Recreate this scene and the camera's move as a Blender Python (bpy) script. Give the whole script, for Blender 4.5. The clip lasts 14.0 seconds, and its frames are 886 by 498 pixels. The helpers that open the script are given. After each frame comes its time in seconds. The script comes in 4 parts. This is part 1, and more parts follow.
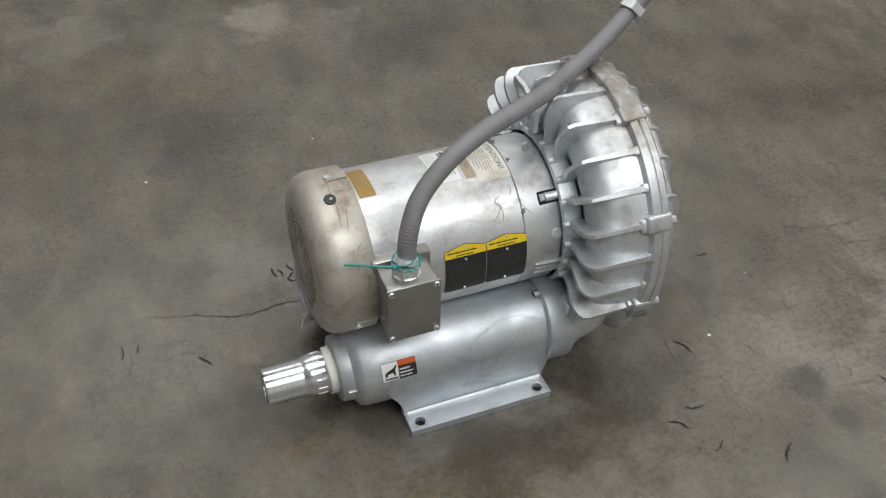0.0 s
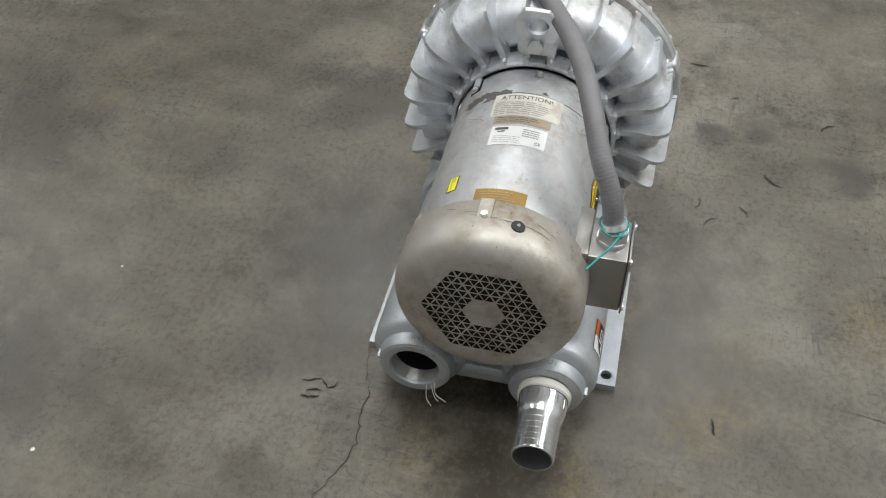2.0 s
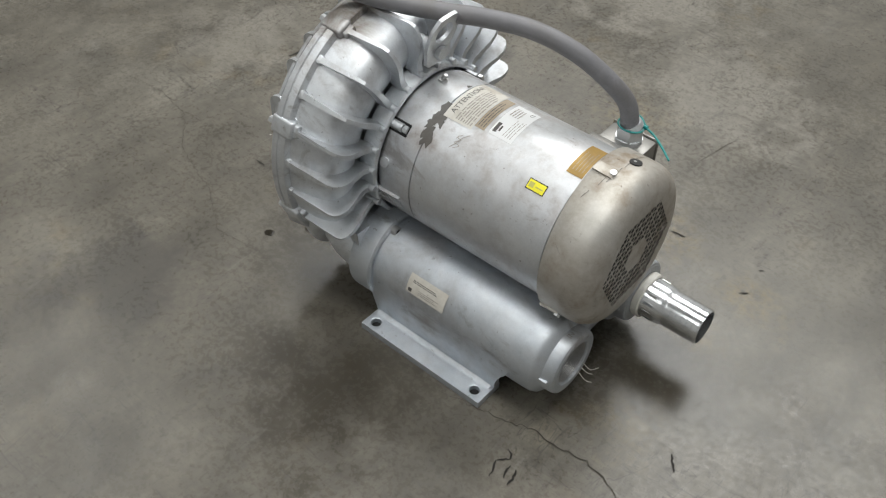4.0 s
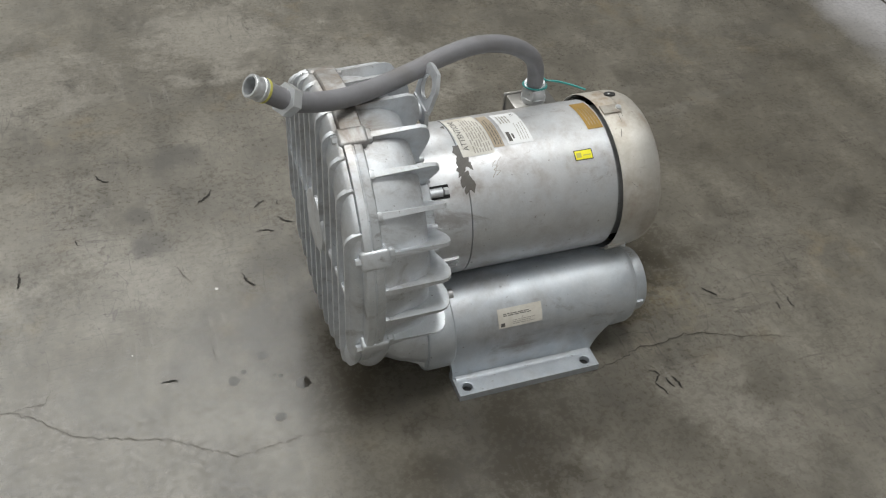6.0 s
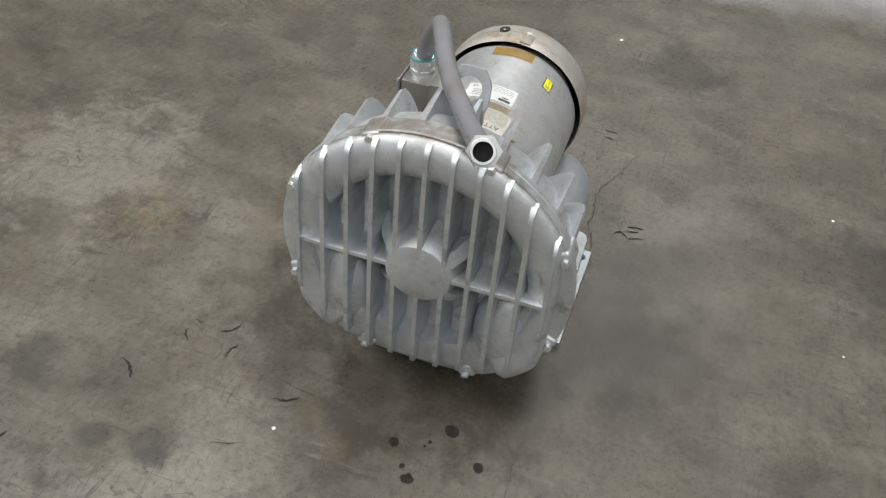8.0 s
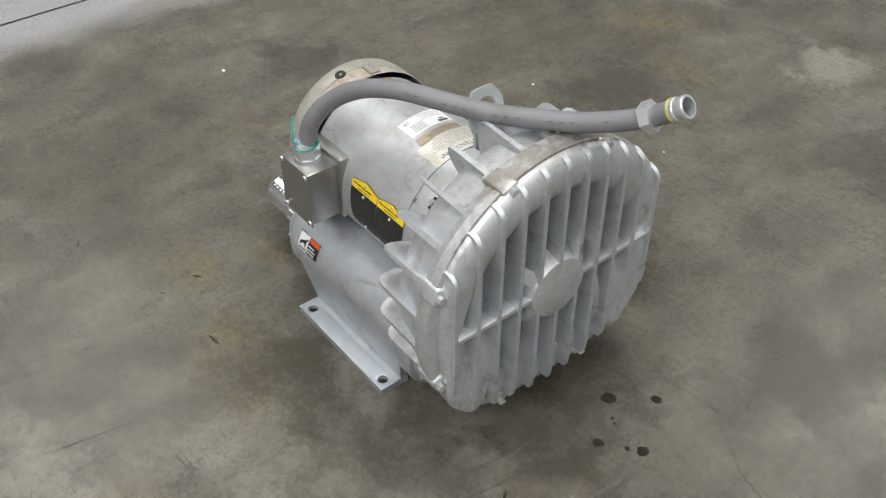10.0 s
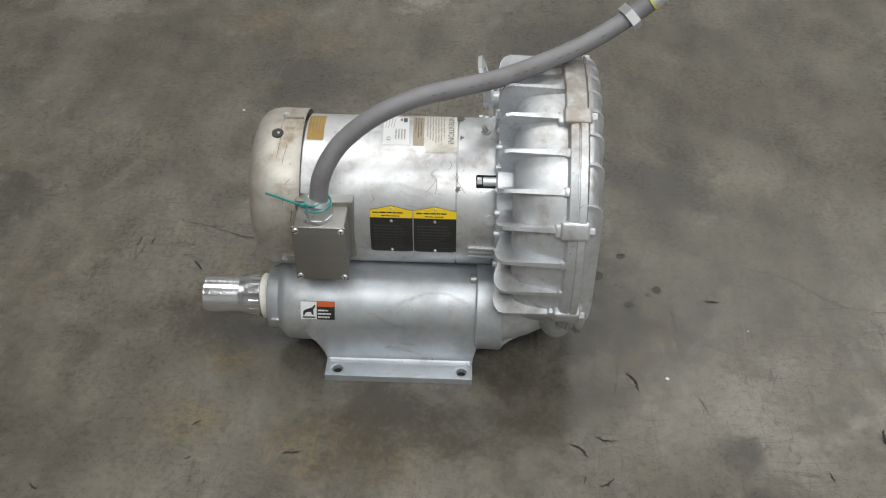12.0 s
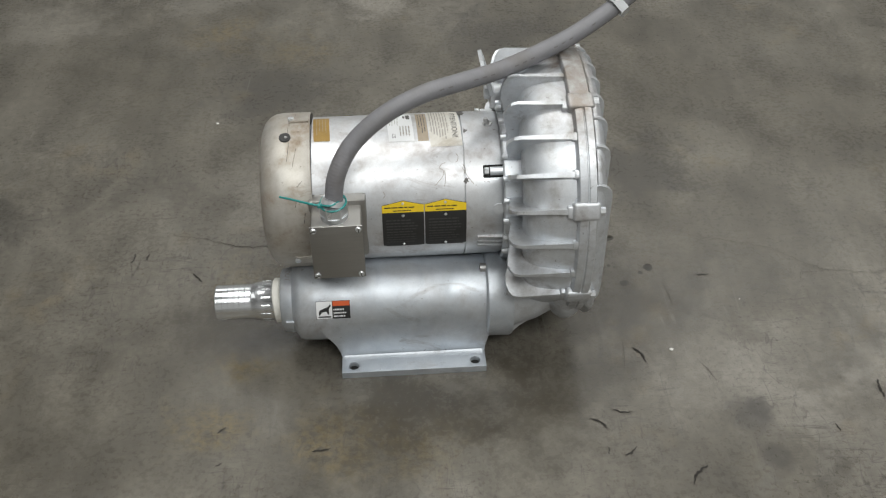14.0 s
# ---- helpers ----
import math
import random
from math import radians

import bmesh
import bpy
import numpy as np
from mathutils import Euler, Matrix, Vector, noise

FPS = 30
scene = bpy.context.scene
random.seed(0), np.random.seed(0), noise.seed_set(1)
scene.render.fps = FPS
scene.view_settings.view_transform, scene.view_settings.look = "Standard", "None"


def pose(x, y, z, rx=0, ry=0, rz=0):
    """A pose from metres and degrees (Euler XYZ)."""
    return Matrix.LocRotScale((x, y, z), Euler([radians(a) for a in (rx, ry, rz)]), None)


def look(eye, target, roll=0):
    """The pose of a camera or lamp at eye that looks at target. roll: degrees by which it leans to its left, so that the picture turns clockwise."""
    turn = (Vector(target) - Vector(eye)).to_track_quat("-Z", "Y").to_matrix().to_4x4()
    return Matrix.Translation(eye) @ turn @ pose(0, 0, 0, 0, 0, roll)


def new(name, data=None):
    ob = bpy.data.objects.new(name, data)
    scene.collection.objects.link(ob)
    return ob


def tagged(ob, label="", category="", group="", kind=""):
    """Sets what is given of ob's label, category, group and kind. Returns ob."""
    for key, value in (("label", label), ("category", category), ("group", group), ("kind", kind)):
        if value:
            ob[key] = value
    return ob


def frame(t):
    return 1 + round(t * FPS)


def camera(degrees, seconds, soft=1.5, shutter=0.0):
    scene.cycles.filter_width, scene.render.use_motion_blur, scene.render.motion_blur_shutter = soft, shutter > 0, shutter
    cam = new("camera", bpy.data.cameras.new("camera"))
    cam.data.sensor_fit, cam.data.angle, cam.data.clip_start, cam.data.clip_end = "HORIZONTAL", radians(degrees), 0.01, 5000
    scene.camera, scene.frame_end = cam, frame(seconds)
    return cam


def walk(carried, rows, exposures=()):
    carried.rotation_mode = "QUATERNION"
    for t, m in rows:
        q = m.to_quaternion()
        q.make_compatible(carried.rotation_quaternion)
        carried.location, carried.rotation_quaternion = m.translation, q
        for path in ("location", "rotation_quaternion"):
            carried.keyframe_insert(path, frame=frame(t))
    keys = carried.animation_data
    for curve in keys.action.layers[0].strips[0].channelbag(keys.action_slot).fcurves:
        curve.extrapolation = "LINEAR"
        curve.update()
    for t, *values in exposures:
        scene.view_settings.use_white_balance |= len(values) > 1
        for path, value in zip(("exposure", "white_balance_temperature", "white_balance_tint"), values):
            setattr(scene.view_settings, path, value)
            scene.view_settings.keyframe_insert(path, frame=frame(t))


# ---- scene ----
cam = camera(48.2, 14.0, 1.2)
PATH = [
    (0, (-0.462, -1.16, 1.309), (0.095, 0.233, -0.014), 1.1),
    (0.5, (-0.707, -0.954, 1.306), (0.207, 0.225, -0.026), 4.6),
    (1, (-0.933, -0.739, 1.294), (0.169, 0.153, -0.117), 3.7),
    (1.5, (-1.006, -0.448, 1.295), (0.238, 0.225, -0.12), 1.8),
    (2, (-1.091, -0.142, 1.28), (0.266, 0.167, -0.157), 0.3),
    (2.5, (-1.05, 0.144, 1.255), (0.316, 0.065, -0.204), 2.0),
    (2.7, (-1.035, 0.245, 1.278), (0.309, 0.036, -0.188), 2.5),
    (3.4, (-0.906, 0.655, 1.279), (0.27, -0.06, -0.16), 2.4),
    (4.1, (-0.603, 1.003, 1.279), (0.215, -0.15, -0.135), 2.2),
    (4.8, (-0.167, 1.182, 1.279), (0.16, -0.219, -0.111), 2.1),
    (5, (-0.039, 1.187, 1.265), (0.199, -0.261, -0.094), 0.5),
    (5.5, (0.286, 1.216, 1.274), (0.145, -0.272, -0.055), 2.1),
    (6, (0.547, 1.164, 1.262), (0.003, -0.231, -0.063), 3.7),
    (6.5, (0.765, 1.002, 1.269), (-0.06, -0.234, -0.071), 3.7),
    (7, (1.039, 0.826, 1.273), (-0.073, -0.163, -0.063), 2.8),
    (7.5, (1.184, 0.586, 1.244), (-0.118, -0.156, -0.081), 1.5),
    (7.7, (1.23, 0.475, 1.267), (-0.121, -0.131, -0.077), 4.1),
    (8.4, (1.33, 0.076, 1.268), (-0.12, -0.036, -0.065), 3.5),
    (9.1, (1.29, -0.336, 1.269), (-0.117, 0.06, -0.053), 3.0),
    (9.8, (1.123, -0.714, 1.27), (-0.113, 0.153, -0.042), 2.4),
    (10, (1.024, -0.779, 1.252), (-0.159, 0.151, -0.065), -0.1),
    (10.5, (0.78, -1.013, 1.274), (-0.123, 0.177, -0.056), 2.4),
    (11, (0.568, -1.225, 1.28), (-0.045, 0.173, -0.013), 1.9),
    (11.5, (0.303, -1.25, 1.278), (-0.051, 0.229, -0.022), -0.8),
    (12, (0.123, -1.335, 1.273), (0.059, 0.185, -0.026), 0.1),
    (12.5, (-0.015, -1.397, 1.279), (0.092, 0.121, -0.018), 0.9),
    (13, (-0.03, -1.39, 1.282), (0.066, 0.134, -0.01), 1.8),
    (13.5, (-0.02, -1.382, 1.283), (0.076, 0.142, -0.009), 0.5),
    (14, (-0.023, -1.387, 1.277), (0.071, 0.145, -0.006), -0.4),
]
walk(cam, [(t, look(eye, target, roll)) for t, eye, target, roll in PATH],
     [(0.0, -0.17), (1.0, -0.25), (1.5, -0.12), (2.0, 0.04), (2.5, 0.04), (5.0, 0.0), (6.0, 0.0), (7.0, 0.10), (7.5, 0.18), (8.7, 0.22), (10.0, 0.30), (10.5, 0.18), (11.5, -0.02), (12.5, -0.13), (14.0, -0.14)])

# ---------------------------------------------------------------- light
world = bpy.data.worlds.new("world")
scene.world = world
world.use_nodes = True
world.node_tree.nodes["Background"].inputs[0].default_value = (0.05, 0.05, 0.05, 1)
world.node_tree.nodes["Background"].inputs[1].default_value = 0.2


def area_lamp(x, y, z, sx, sy, watts, colour=(0.99, 0.995, 0.97)):
    data = bpy.data.lights.new("ceiling_lamp", "AREA")
    data.shape, data.size, data.size_y, data.energy, data.color = "RECTANGLE", sx, sy, watts, colour
    lamp = new("ceiling_lamp", data)
    lamp.location = (x, y, z)
    return lamp


# long rows of luminaires under the warehouse roof, the strongest on the south side
area_lamp(1.7, -4.4, 5.6, 5.6, 2.8, 400)
area_lamp(1.6, 5.6, 5.6, 7.4, 2.8, 160)
area_lamp(4.8, 0.5, 5.6, 2.0, 4.4, 130)
area_lamp(-5.6, -0.6, 5.6, 2.0, 3.6, 65)
area_lamp(-0.3, 0.4, 5.6, 3.0, 1.8, 170)

# ---------------------------------------------------------------- materials


class Nodes:
    """Short hand for a node material."""

    def __init__(self, name):
        self.mat = bpy.data.materials.new(name)
        self.mat.use_nodes = True
        self.tree = self.mat.node_tree
        self.bsdf = self.tree.nodes["Principled BSDF"]
        self.coord = self.add("ShaderNodeTexCoord").outputs["Object"]

    def add(self, kind, **values):
        node = self.tree.nodes.new(kind)
        for key, value in values.items():
            node.inputs[key].default_value = value
        return node

    def link(self, a, b):
        self.tree.links.new(a, b)

    def noise(self, scale, detail=4.0, rough=0.55, stretch=None, distort=0.0):
        node = self.add("ShaderNodeTexNoise", Scale=scale, Detail=detail, Roughness=rough, Distortion=distort)
        source = self.coord
        if stretch:
            m = self.add("ShaderNodeMapping")
            m.inputs["Scale"].default_value = stretch
            self.link(self.coord, m.inputs["Vector"])
            source = m.outputs["Vector"]
        self.link(source, node.inputs["Vector"])
        return node.outputs["Fac"]

    def ramp(self, fac, stops):
        node = self.add("ShaderNodeValToRGB")
        els = node.color_ramp.elements
        while len(els) < len(stops):
            els.new(0.5)
        for e, (p, c) in zip(els, stops):
            e.position = p
            e.color = (c, c, c, 1) if isinstance(c, (int, float)) else (*c, 1)
        self.link(fac, node.inputs["Fac"])
        return node.outputs["Color"]

    def mix(self, fac, a, b, mode="MIX"):
        node = self.add("ShaderNodeMix")
        node.data_type, node.blend_type = "RGBA", mode
        for value, n in ((fac, 0), (a, 6), (b, 7)):
            if isinstance(value, (int, float)):
                node.inputs[n].default_value = value
            elif isinstance(value, tuple):
                node.inputs[n].default_value = (*value, 1)
            else:
                self.link(value, node.inputs[n])
        return node.outputs[2]

    def math(self, op, a, b=0.0):
        node = self.add("ShaderNodeMath")
        node.operation = op
        for value, n in ((a, 0), (b, 1)):
            if isinstance(value, (int, float)):
                node.inputs[n].default_value = value
            else:
                self.link(value, node.inputs[n])
        return node.outputs[0]

    def bump(self, height, strength=0.3, distance=0.002):
        node = self.add("ShaderNodeBump", Strength=strength, Distance=distance)
        self.link(height, node.inputs["Height"])
        self.link(node.outputs["Normal"], self.bsdf.inputs["Normal"])

    def set(self, **values):
        for key, value in values.items():
            socket = self.bsdf.inputs[key.replace("_", " ")]
            if isinstance(value, (int, float)):
                socket.default_value = value
            elif isinstance(value, tuple):
                socket.default_value = (*value, 1)
            else:
                self.link(value, socket)
        return self.mat


def plain(name, colour, rough=0.5, metal=0.0, vary=0.12, scale=60.0, bump=0.0, gloss=0.5):
    n = Nodes(name)
    n.bsdf.inputs["Specular IOR Level"].default_value = gloss
    f = n.noise(scale, 5)
    c = n.mix(f, tuple(v * (1 - vary) for v in colour), tuple(min(1, v * (1 + vary)) for v in colour))
    r = n.ramp(n.noise(scale * 0.4, 3), ((0.3, max(0.04, rough - 0.07)), (0.7, min(1, rough + 0.07))))
    if bump:
        n.bump(n.noise(scale * 4, 4), bump, 0.001)
    return n.set(Base_Color=c, Roughness=r, Metallic=metal)


def silver_paint(name, base, dirt, dirt_low, dirt_high, rough, metal, grain, bump, scratch=0.0, stain=None):
    """Aluminium paint with grime in patches, fine grain, thin dark scratches and a ragged brown stain high on the flange."""
    n = Nodes(name)
    fine = n.noise(grain, 6)
    c = n.mix(fine, tuple(v * 0.88 for v in base), tuple(min(1, v * 1.08) for v in base))
    cloud = n.ramp(n.noise(24.0, 7, 0.66, distort=0.5), ((0.30, 0.40), (0.5, 0.5), (0.70, 0.58)))
    c = n.mix(0.8, c, cloud, "OVERLAY")
    blot = n.ramp(n.noise(9.0, 8, 0.62, distort=0.4), ((dirt_low, 0.0), (dirt_high, 1.0)))
    streak = n.ramp(n.noise(26.0, 6, 0.65), ((0.45, 0.35), (0.7, 1.0)))
    grime = n.math("MULTIPLY", blot, streak)
    c = n.mix(grime, c, dirt)
    smear = n.ramp(n.noise(17.0, 6, 0.7, stretch=(0.6, 1.2, 1.2), distort=0.8), ((0.58, 0.0), (0.70, 0.5)))
    c = n.mix(smear, c, tuple(v * 0.8 for v in dirt))
    specks = n.ramp(n.noise(120.0, 3, 0.6), ((0.68, 0.0), (0.74, 0.6)))
    c = n.mix(specks, c, tuple(v * 0.5 for v in dirt))
    if scratch:
        line = n.ramp(n.noise(14.0, 3, 0.5, stretch=(1.0, 4.0, 4.0), distort=1.2), ((0.485, 0.0), (0.497, scratch), (0.503, scratch), (0.515, 0.0)))
        gate = n.ramp(n.noise(7.0, 2), ((0.55, 0.0), (0.66, 1.0)))
        c = n.mix(n.math("MULTIPLY", line, gate), c, (0.06, 0.055, 0.05))
    if stain:
        sep = n.add("ShaderNodeSeparateXYZ")
        n.link(n.coord, sep.inputs[0])
        ragged = n.math("SUBTRACT", n.noise(22.0, 7, 0.66, distort=0.5), 0.5)
        high = n.ramp(n.math("ADD", sep.outputs["Z"], n.math("MULTIPLY", ragged, 0.26)), ((stain[1], 0.0), (stain[1] + 0.085, 0.9)))
        front = n.ramp(n.math("ADD", sep.outputs["X"], n.math("MULTIPLY", ragged, 0.10)), ((stain[0], 0.0), (stain[0] + 0.07, 1.0)))
        back = n.ramp(sep.outputs["X"], ((0.286, 1.0), (0.300, 0.0)))
        c = n.mix(n.math("MULTIPLY", n.math("MULTIPLY", high, front), back), c, n.mix(fine, (0.20, 0.168, 0.142), (0.31, 0.272, 0.235)))
    r = n.mix(grime, n.ramp(n.noise(35.0, 4), ((0.3, rough - 0.05), (0.7, rough + 0.08))), (rough + 0.2,) * 3)
    m = n.math("SUBTRACT", metal, n.math("MULTIPLY", grime, metal * 0.7))
    n.bump(n.noise(grain * 1.5, 5, 0.6), bump, 0.001)
    return n.set(Base_Color=c, Roughness=r, Metallic=m)


M_CAST = silver_paint("cast_aluminium_paint", (0.70, 0.73, 0.765), (0.20, 0.175, 0.155), 0.38, 0.68, 0.43, 0.82, 420, 0.34, 0.0, (0.190, 0.425))
M_CAST_WORN = silver_paint("stained_cast_aluminium", (0.50, 0.49, 0.48), (0.175, 0.140, 0.112), 0.33, 0.60, 0.5, 0.5, 420, 0.3)
M_TUBE = silver_paint("tube_silver_paint", (0.555, 0.592, 0.634), (0.25, 0.22, 0.20), 0.46, 0.76, 0.45, 0.74, 500, 0.2)
M_MOTOR = silver_paint("motor_silver_paint", (0.675, 0.700, 0.728), (0.24, 0.19, 0.16), 0.37, 0.70, 0.39, 0.76, 380, 0.08)
M_COVER = silver_paint("grimy_cover_paint", (0.575, 0.565, 0.532), (0.225, 0.165, 0.105), 0.33, 0.63, 0.46, 0.72, 380, 0.07)
# near-black for bores, slots and recesses, their shade put into the colour
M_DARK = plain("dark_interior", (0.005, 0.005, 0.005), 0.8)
M_BARE = silver_paint("peeled_primer", (0.14, 0.135, 0.13), (0.10, 0.085, 0.07), 0.4, 0.7, 0.55, 0.2, 300, 0.3)
M_ZINC = plain("zinc_plated_steel", (0.74, 0.76, 0.78), 0.34, 0.8, 0.10, 90)
M_STEEL = plain("polished_pipe_steel", (0.74, 0.76, 0.78), 0.20, 0.92, 0.05, 40)
M_BOLT = plain("dull_bolt_steel", (0.45, 0.45, 0.45), 0.4, 0.8, 0.2, 150)
M_TAPE = plain("thread_seal_tape", (0.72, 0.71, 0.66), 0.6, 0.0, 0.15, 120, 0.4)
M_TEAL = plain("teal_plastic", (0.02, 0.24, 0.23), 0.35, 0.0, 0.1, 90)
M_BLACK = plain("black_print", (0.018, 0.018, 0.018), 0.45)
M_INK = plain("label_ink", (0.09, 0.085, 0.08), 0.6)
M_SHEATHINK = plain("worn_sheath_ink", (0.125, 0.12, 0.12), 0.7)
M_GREYINK = plain("faded_ink", (0.34, 0.32, 0.29), 0.6)
M_PLATEINK = plain("nameplate_ink", (0.06, 0.06, 0.058), 0.45)
M_WHITE = plain("white_label", (0.74, 0.75, 0.76), 0.45, 0, 0.05, 30)
M_CREAM = silver_paint("soiled_cream_label", (0.66, 0.645, 0.60), (0.40, 0.33, 0.24), 0.46, 0.8, 0.5, 0.0, 200, 0.05)
M_TAN = silver_paint("soiled_tan_label", (0.40, 0.34, 0.26), (0.24, 0.17, 0.10), 0.4, 0.7, 0.55, 0.0, 200, 0.05)
M_GOLD = silver_paint("amber_foil_label", (0.36, 0.22, 0.045), (0.20, 0.13, 0.05), 0.42, 0.72, 0.4, 0.25, 150, 0.08)
M_YELLOW = plain("yellow_print", (0.80, 0.56, 0.02), 0.4, 0, 0.08, 60)
M_LEMON = plain("lemon_label", (0.85, 0.78, 0.03), 0.4, 0, 0.05, 60)
M_ORANGE = plain("orange_print", (0.62, 0.10, 0.02), 0.4, 0, 0.08, 60)
M_OLIVE = plain("yellow_green_seal", (0.50, 0.47, 0.12), 0.5)
M_PLATE = plain("black_nameplate", (0.022, 0.022, 0.022), 0.38, 0, 0.2, 80)


def brushed_box():
    n = Nodes("brushed_stainless_box")
    g = n.noise(30.0, 5, 0.6, stretch=(1.0, 1.0, 14.0))
    c = n.mix(g, (0.29, 0.285, 0.272), (0.38, 0.37, 0.352))
    r = n.ramp(g, ((0.3, 0.32), (0.7, 0.46)))
    n.bump(g, 0.06, 0.0006)
    return n.set(Base_Color=c, Roughness=r, Metallic=0.85)


M_BOX = brushed_box()


def rubber_hose():
    n = Nodes("grey_conduit_rubber")
    f = n.noise(40.0, 6, 0.65)
    c = n.mix(f, (0.152, 0.152, 0.163), (0.220, 0.219, 0.233))
    d = n.ramp(n.noise(13.0, 5), ((0.5, 0.0), (0.75, 0.6)))
    c = n.mix(d, c, (0.13, 0.115, 0.10))
    n.bump(n.noise(300.0, 3), 0.15, 0.001)
    return n.set(Base_Color=c, Roughness=0.52)


M_HOSE = rubber_hose()


def concrete():
    n = Nodes("worn_sealed_concrete")
    sep = n.add("ShaderNodeSeparateXYZ")
    n.link(n.coord, sep.inputs[0])
    ragged_edge = n.noise(11.0, 7, 0.68, distort=0.4)

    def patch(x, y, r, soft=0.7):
        """A ragged spot on the floor for stains, painted shade and painted glare, 0 to 1."""
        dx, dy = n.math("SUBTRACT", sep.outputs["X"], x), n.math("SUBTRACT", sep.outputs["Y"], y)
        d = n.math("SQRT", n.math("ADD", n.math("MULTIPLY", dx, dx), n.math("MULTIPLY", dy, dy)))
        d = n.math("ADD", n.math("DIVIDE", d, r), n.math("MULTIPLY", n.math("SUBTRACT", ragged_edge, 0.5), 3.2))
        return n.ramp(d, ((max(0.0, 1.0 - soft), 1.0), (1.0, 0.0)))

    big = n.noise(1.7, 7, 0.62, distort=0.6)
    c = n.ramp(big, ((0.30, (0.086, 0.078, 0.062)), (0.5, (0.116, 0.107, 0.088)), (0.70, (0.152, 0.142, 0.119))))
    mid = n.noise(7.0, 9, 0.68, stretch=(1.35, 0.8, 1.0), distort=0.4)
    c = n.mix(0.75, c, n.ramp(mid, ((0.30, 0.26), (0.5, 0.5), (0.72, 0.74))), "OVERLAY")
    fine = n.noise(60.0, 9, 0.72)
    c = n.mix(0.52, c, n.ramp(fine, ((0.32, 0.26), (0.68, 0.74))), "OVERLAY")
    grit = n.ramp(n.noise(240.0, 4, 0.6), ((0.62, 0.0), (0.72, 0.35)))
    c = n.mix(grit, c, (0.06, 0.056, 0.048))
    # trowel and drag streaks both ways
    drag = n.noise(9.0, 6, 0.62, stretch=(0.35, 2.6, 1.0), distort=0.8)
    c = n.mix(n.ramp(drag, ((0.58, 0.0), (0.78, 0.3))), c, (0.165, 0.156, 0.134))
    drag = n.noise(8.0, 6, 0.62, stretch=(3.2, 0.30, 1.0), distort=0.8)
    c = n.mix(n.ramp(drag, ((0.58, 0.0), (0.78, 0.35))), c, (0.075, 0.070, 0.060))
    # rust-brown and ochre stains
    ochre = n.ramp(n.noise(3.4, 6, 0.6), ((0.56, 0.0), (0.74, 0.55)))
    c = n.mix(n.math("MULTIPLY", ochre, n.ramp(n.noise(19.0, 6), ((0.46, 0.0), (0.62, 1.0)))), c, (0.19, 0.148, 0.085))
    dark = n.ramp(n.noise(2.9, 8, 0.70, distort=0.8), ((0.58, 0.0), (0.72, 0.6)))
    c = n.mix(dark, c, (0.060, 0.056, 0.049))
    pale = n.ramp(n.noise(4.7, 8, 0.72, distort=0.9), ((0.60, 0.0), (0.74, 0.5)))
    c = n.mix(pale, c, (0.175, 0.169, 0.152))
    # worn pale spots, one a painted glare (-0.34, 0.40), ochre spots and dark smudges where they lie on this floor
    for x, y, r, a in ((-0.34, 0.40, 0.10, 0.28), (0.04, -0.465, 0.07, 0.45), (0.33, -1.06, 0.20, 0.6), (-0.05, 1.25, 0.13, 0.6), (-0.95, 1.18, 0.16, 0.4), (-0.545, 1.33, 0.14, 0.4),
                       (0.93, -0.24, 0.16, 0.45), (0.0, -0.83, 0.22, 0.4), (0.17, 1.13, 0.15, 0.3), (0.53, 1.46, 0.08, 0.7), (0.80, -0.42, 0.20, 0.3), (0.62, -0.30, 0.10, 0.3), (0.78, -0.96, 0.22, 0.5), (-0.03, -0.79, 0.20, 0.35), (-0.06, 1.255, 0.09, 0.5),
                       (0.525, -0.22, 0.13, 0.35), (-0.29, 0.30, 0.10, 0.35), (0.62, -0.24, 0.12, 0.3)):
        c = n.mix(n.math("MULTIPLY", n.math("MULTIPLY", patch(x, y, r, 0.5), n.ramp(fine, ((0.36, 0.45), (0.56, 1.0)))), a), c, (0.245, 0.230, 0.200))
    for x, y, r in ((-0.308, -0.149, 0.035), (-0.306, -0.288, 0.05), (0.008, -0.364, 0.07), (-0.10, -0.33, 0.09), (0.1, -0.62, 0.08), (-0.30, -0.155, 0.06), (-0.17, -0.347, 0.06), (-0.36, -0.28, 0.06), (-0.31, 0.06, 0.08), (-0.47, 1.10, 0.10), (-0.26, 0.98, 0.10)):
        c = n.mix(n.math("MULTIPLY", n.math("MULTIPLY", patch(x, y, r * 1.3, 0.9), n.ramp(fine, ((0.42, 0.0), (0.6, 1.0)))), 0.45), c, (0.20, 0.155, 0.075))
    for x, y, r in ((0.552, -0.330, 0.048), (0.575, -0.318, 0.026), (0.573, -0.419, 0.03), (0.27, 1.04, 0.16), (-0.30, 0.78, 0.16), (0.525, 0.40, 0.14), (-0.88, 0.265, 0.12), (0.48, -0.59, 0.05), (-0.28, -0.10, 0.05)):
        c = n.mix(n.math("MULTIPLY", patch(x, y, r, 0.5), 0.6), c, (0.050, 0.047, 0.042))
    # dark spots round the blower: oil stains with its floor shade painted in
    film_shade = None
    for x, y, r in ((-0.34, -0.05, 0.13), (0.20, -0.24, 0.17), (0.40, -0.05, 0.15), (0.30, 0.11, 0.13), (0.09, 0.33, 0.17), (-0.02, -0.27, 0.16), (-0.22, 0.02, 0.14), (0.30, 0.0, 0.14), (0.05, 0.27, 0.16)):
        oily_shade = patch(x, y, r, 0.9)
        c = n.mix(n.math("MULTIPLY", oily_shade, 0.82), c, (0.046, 0.040, 0.029))
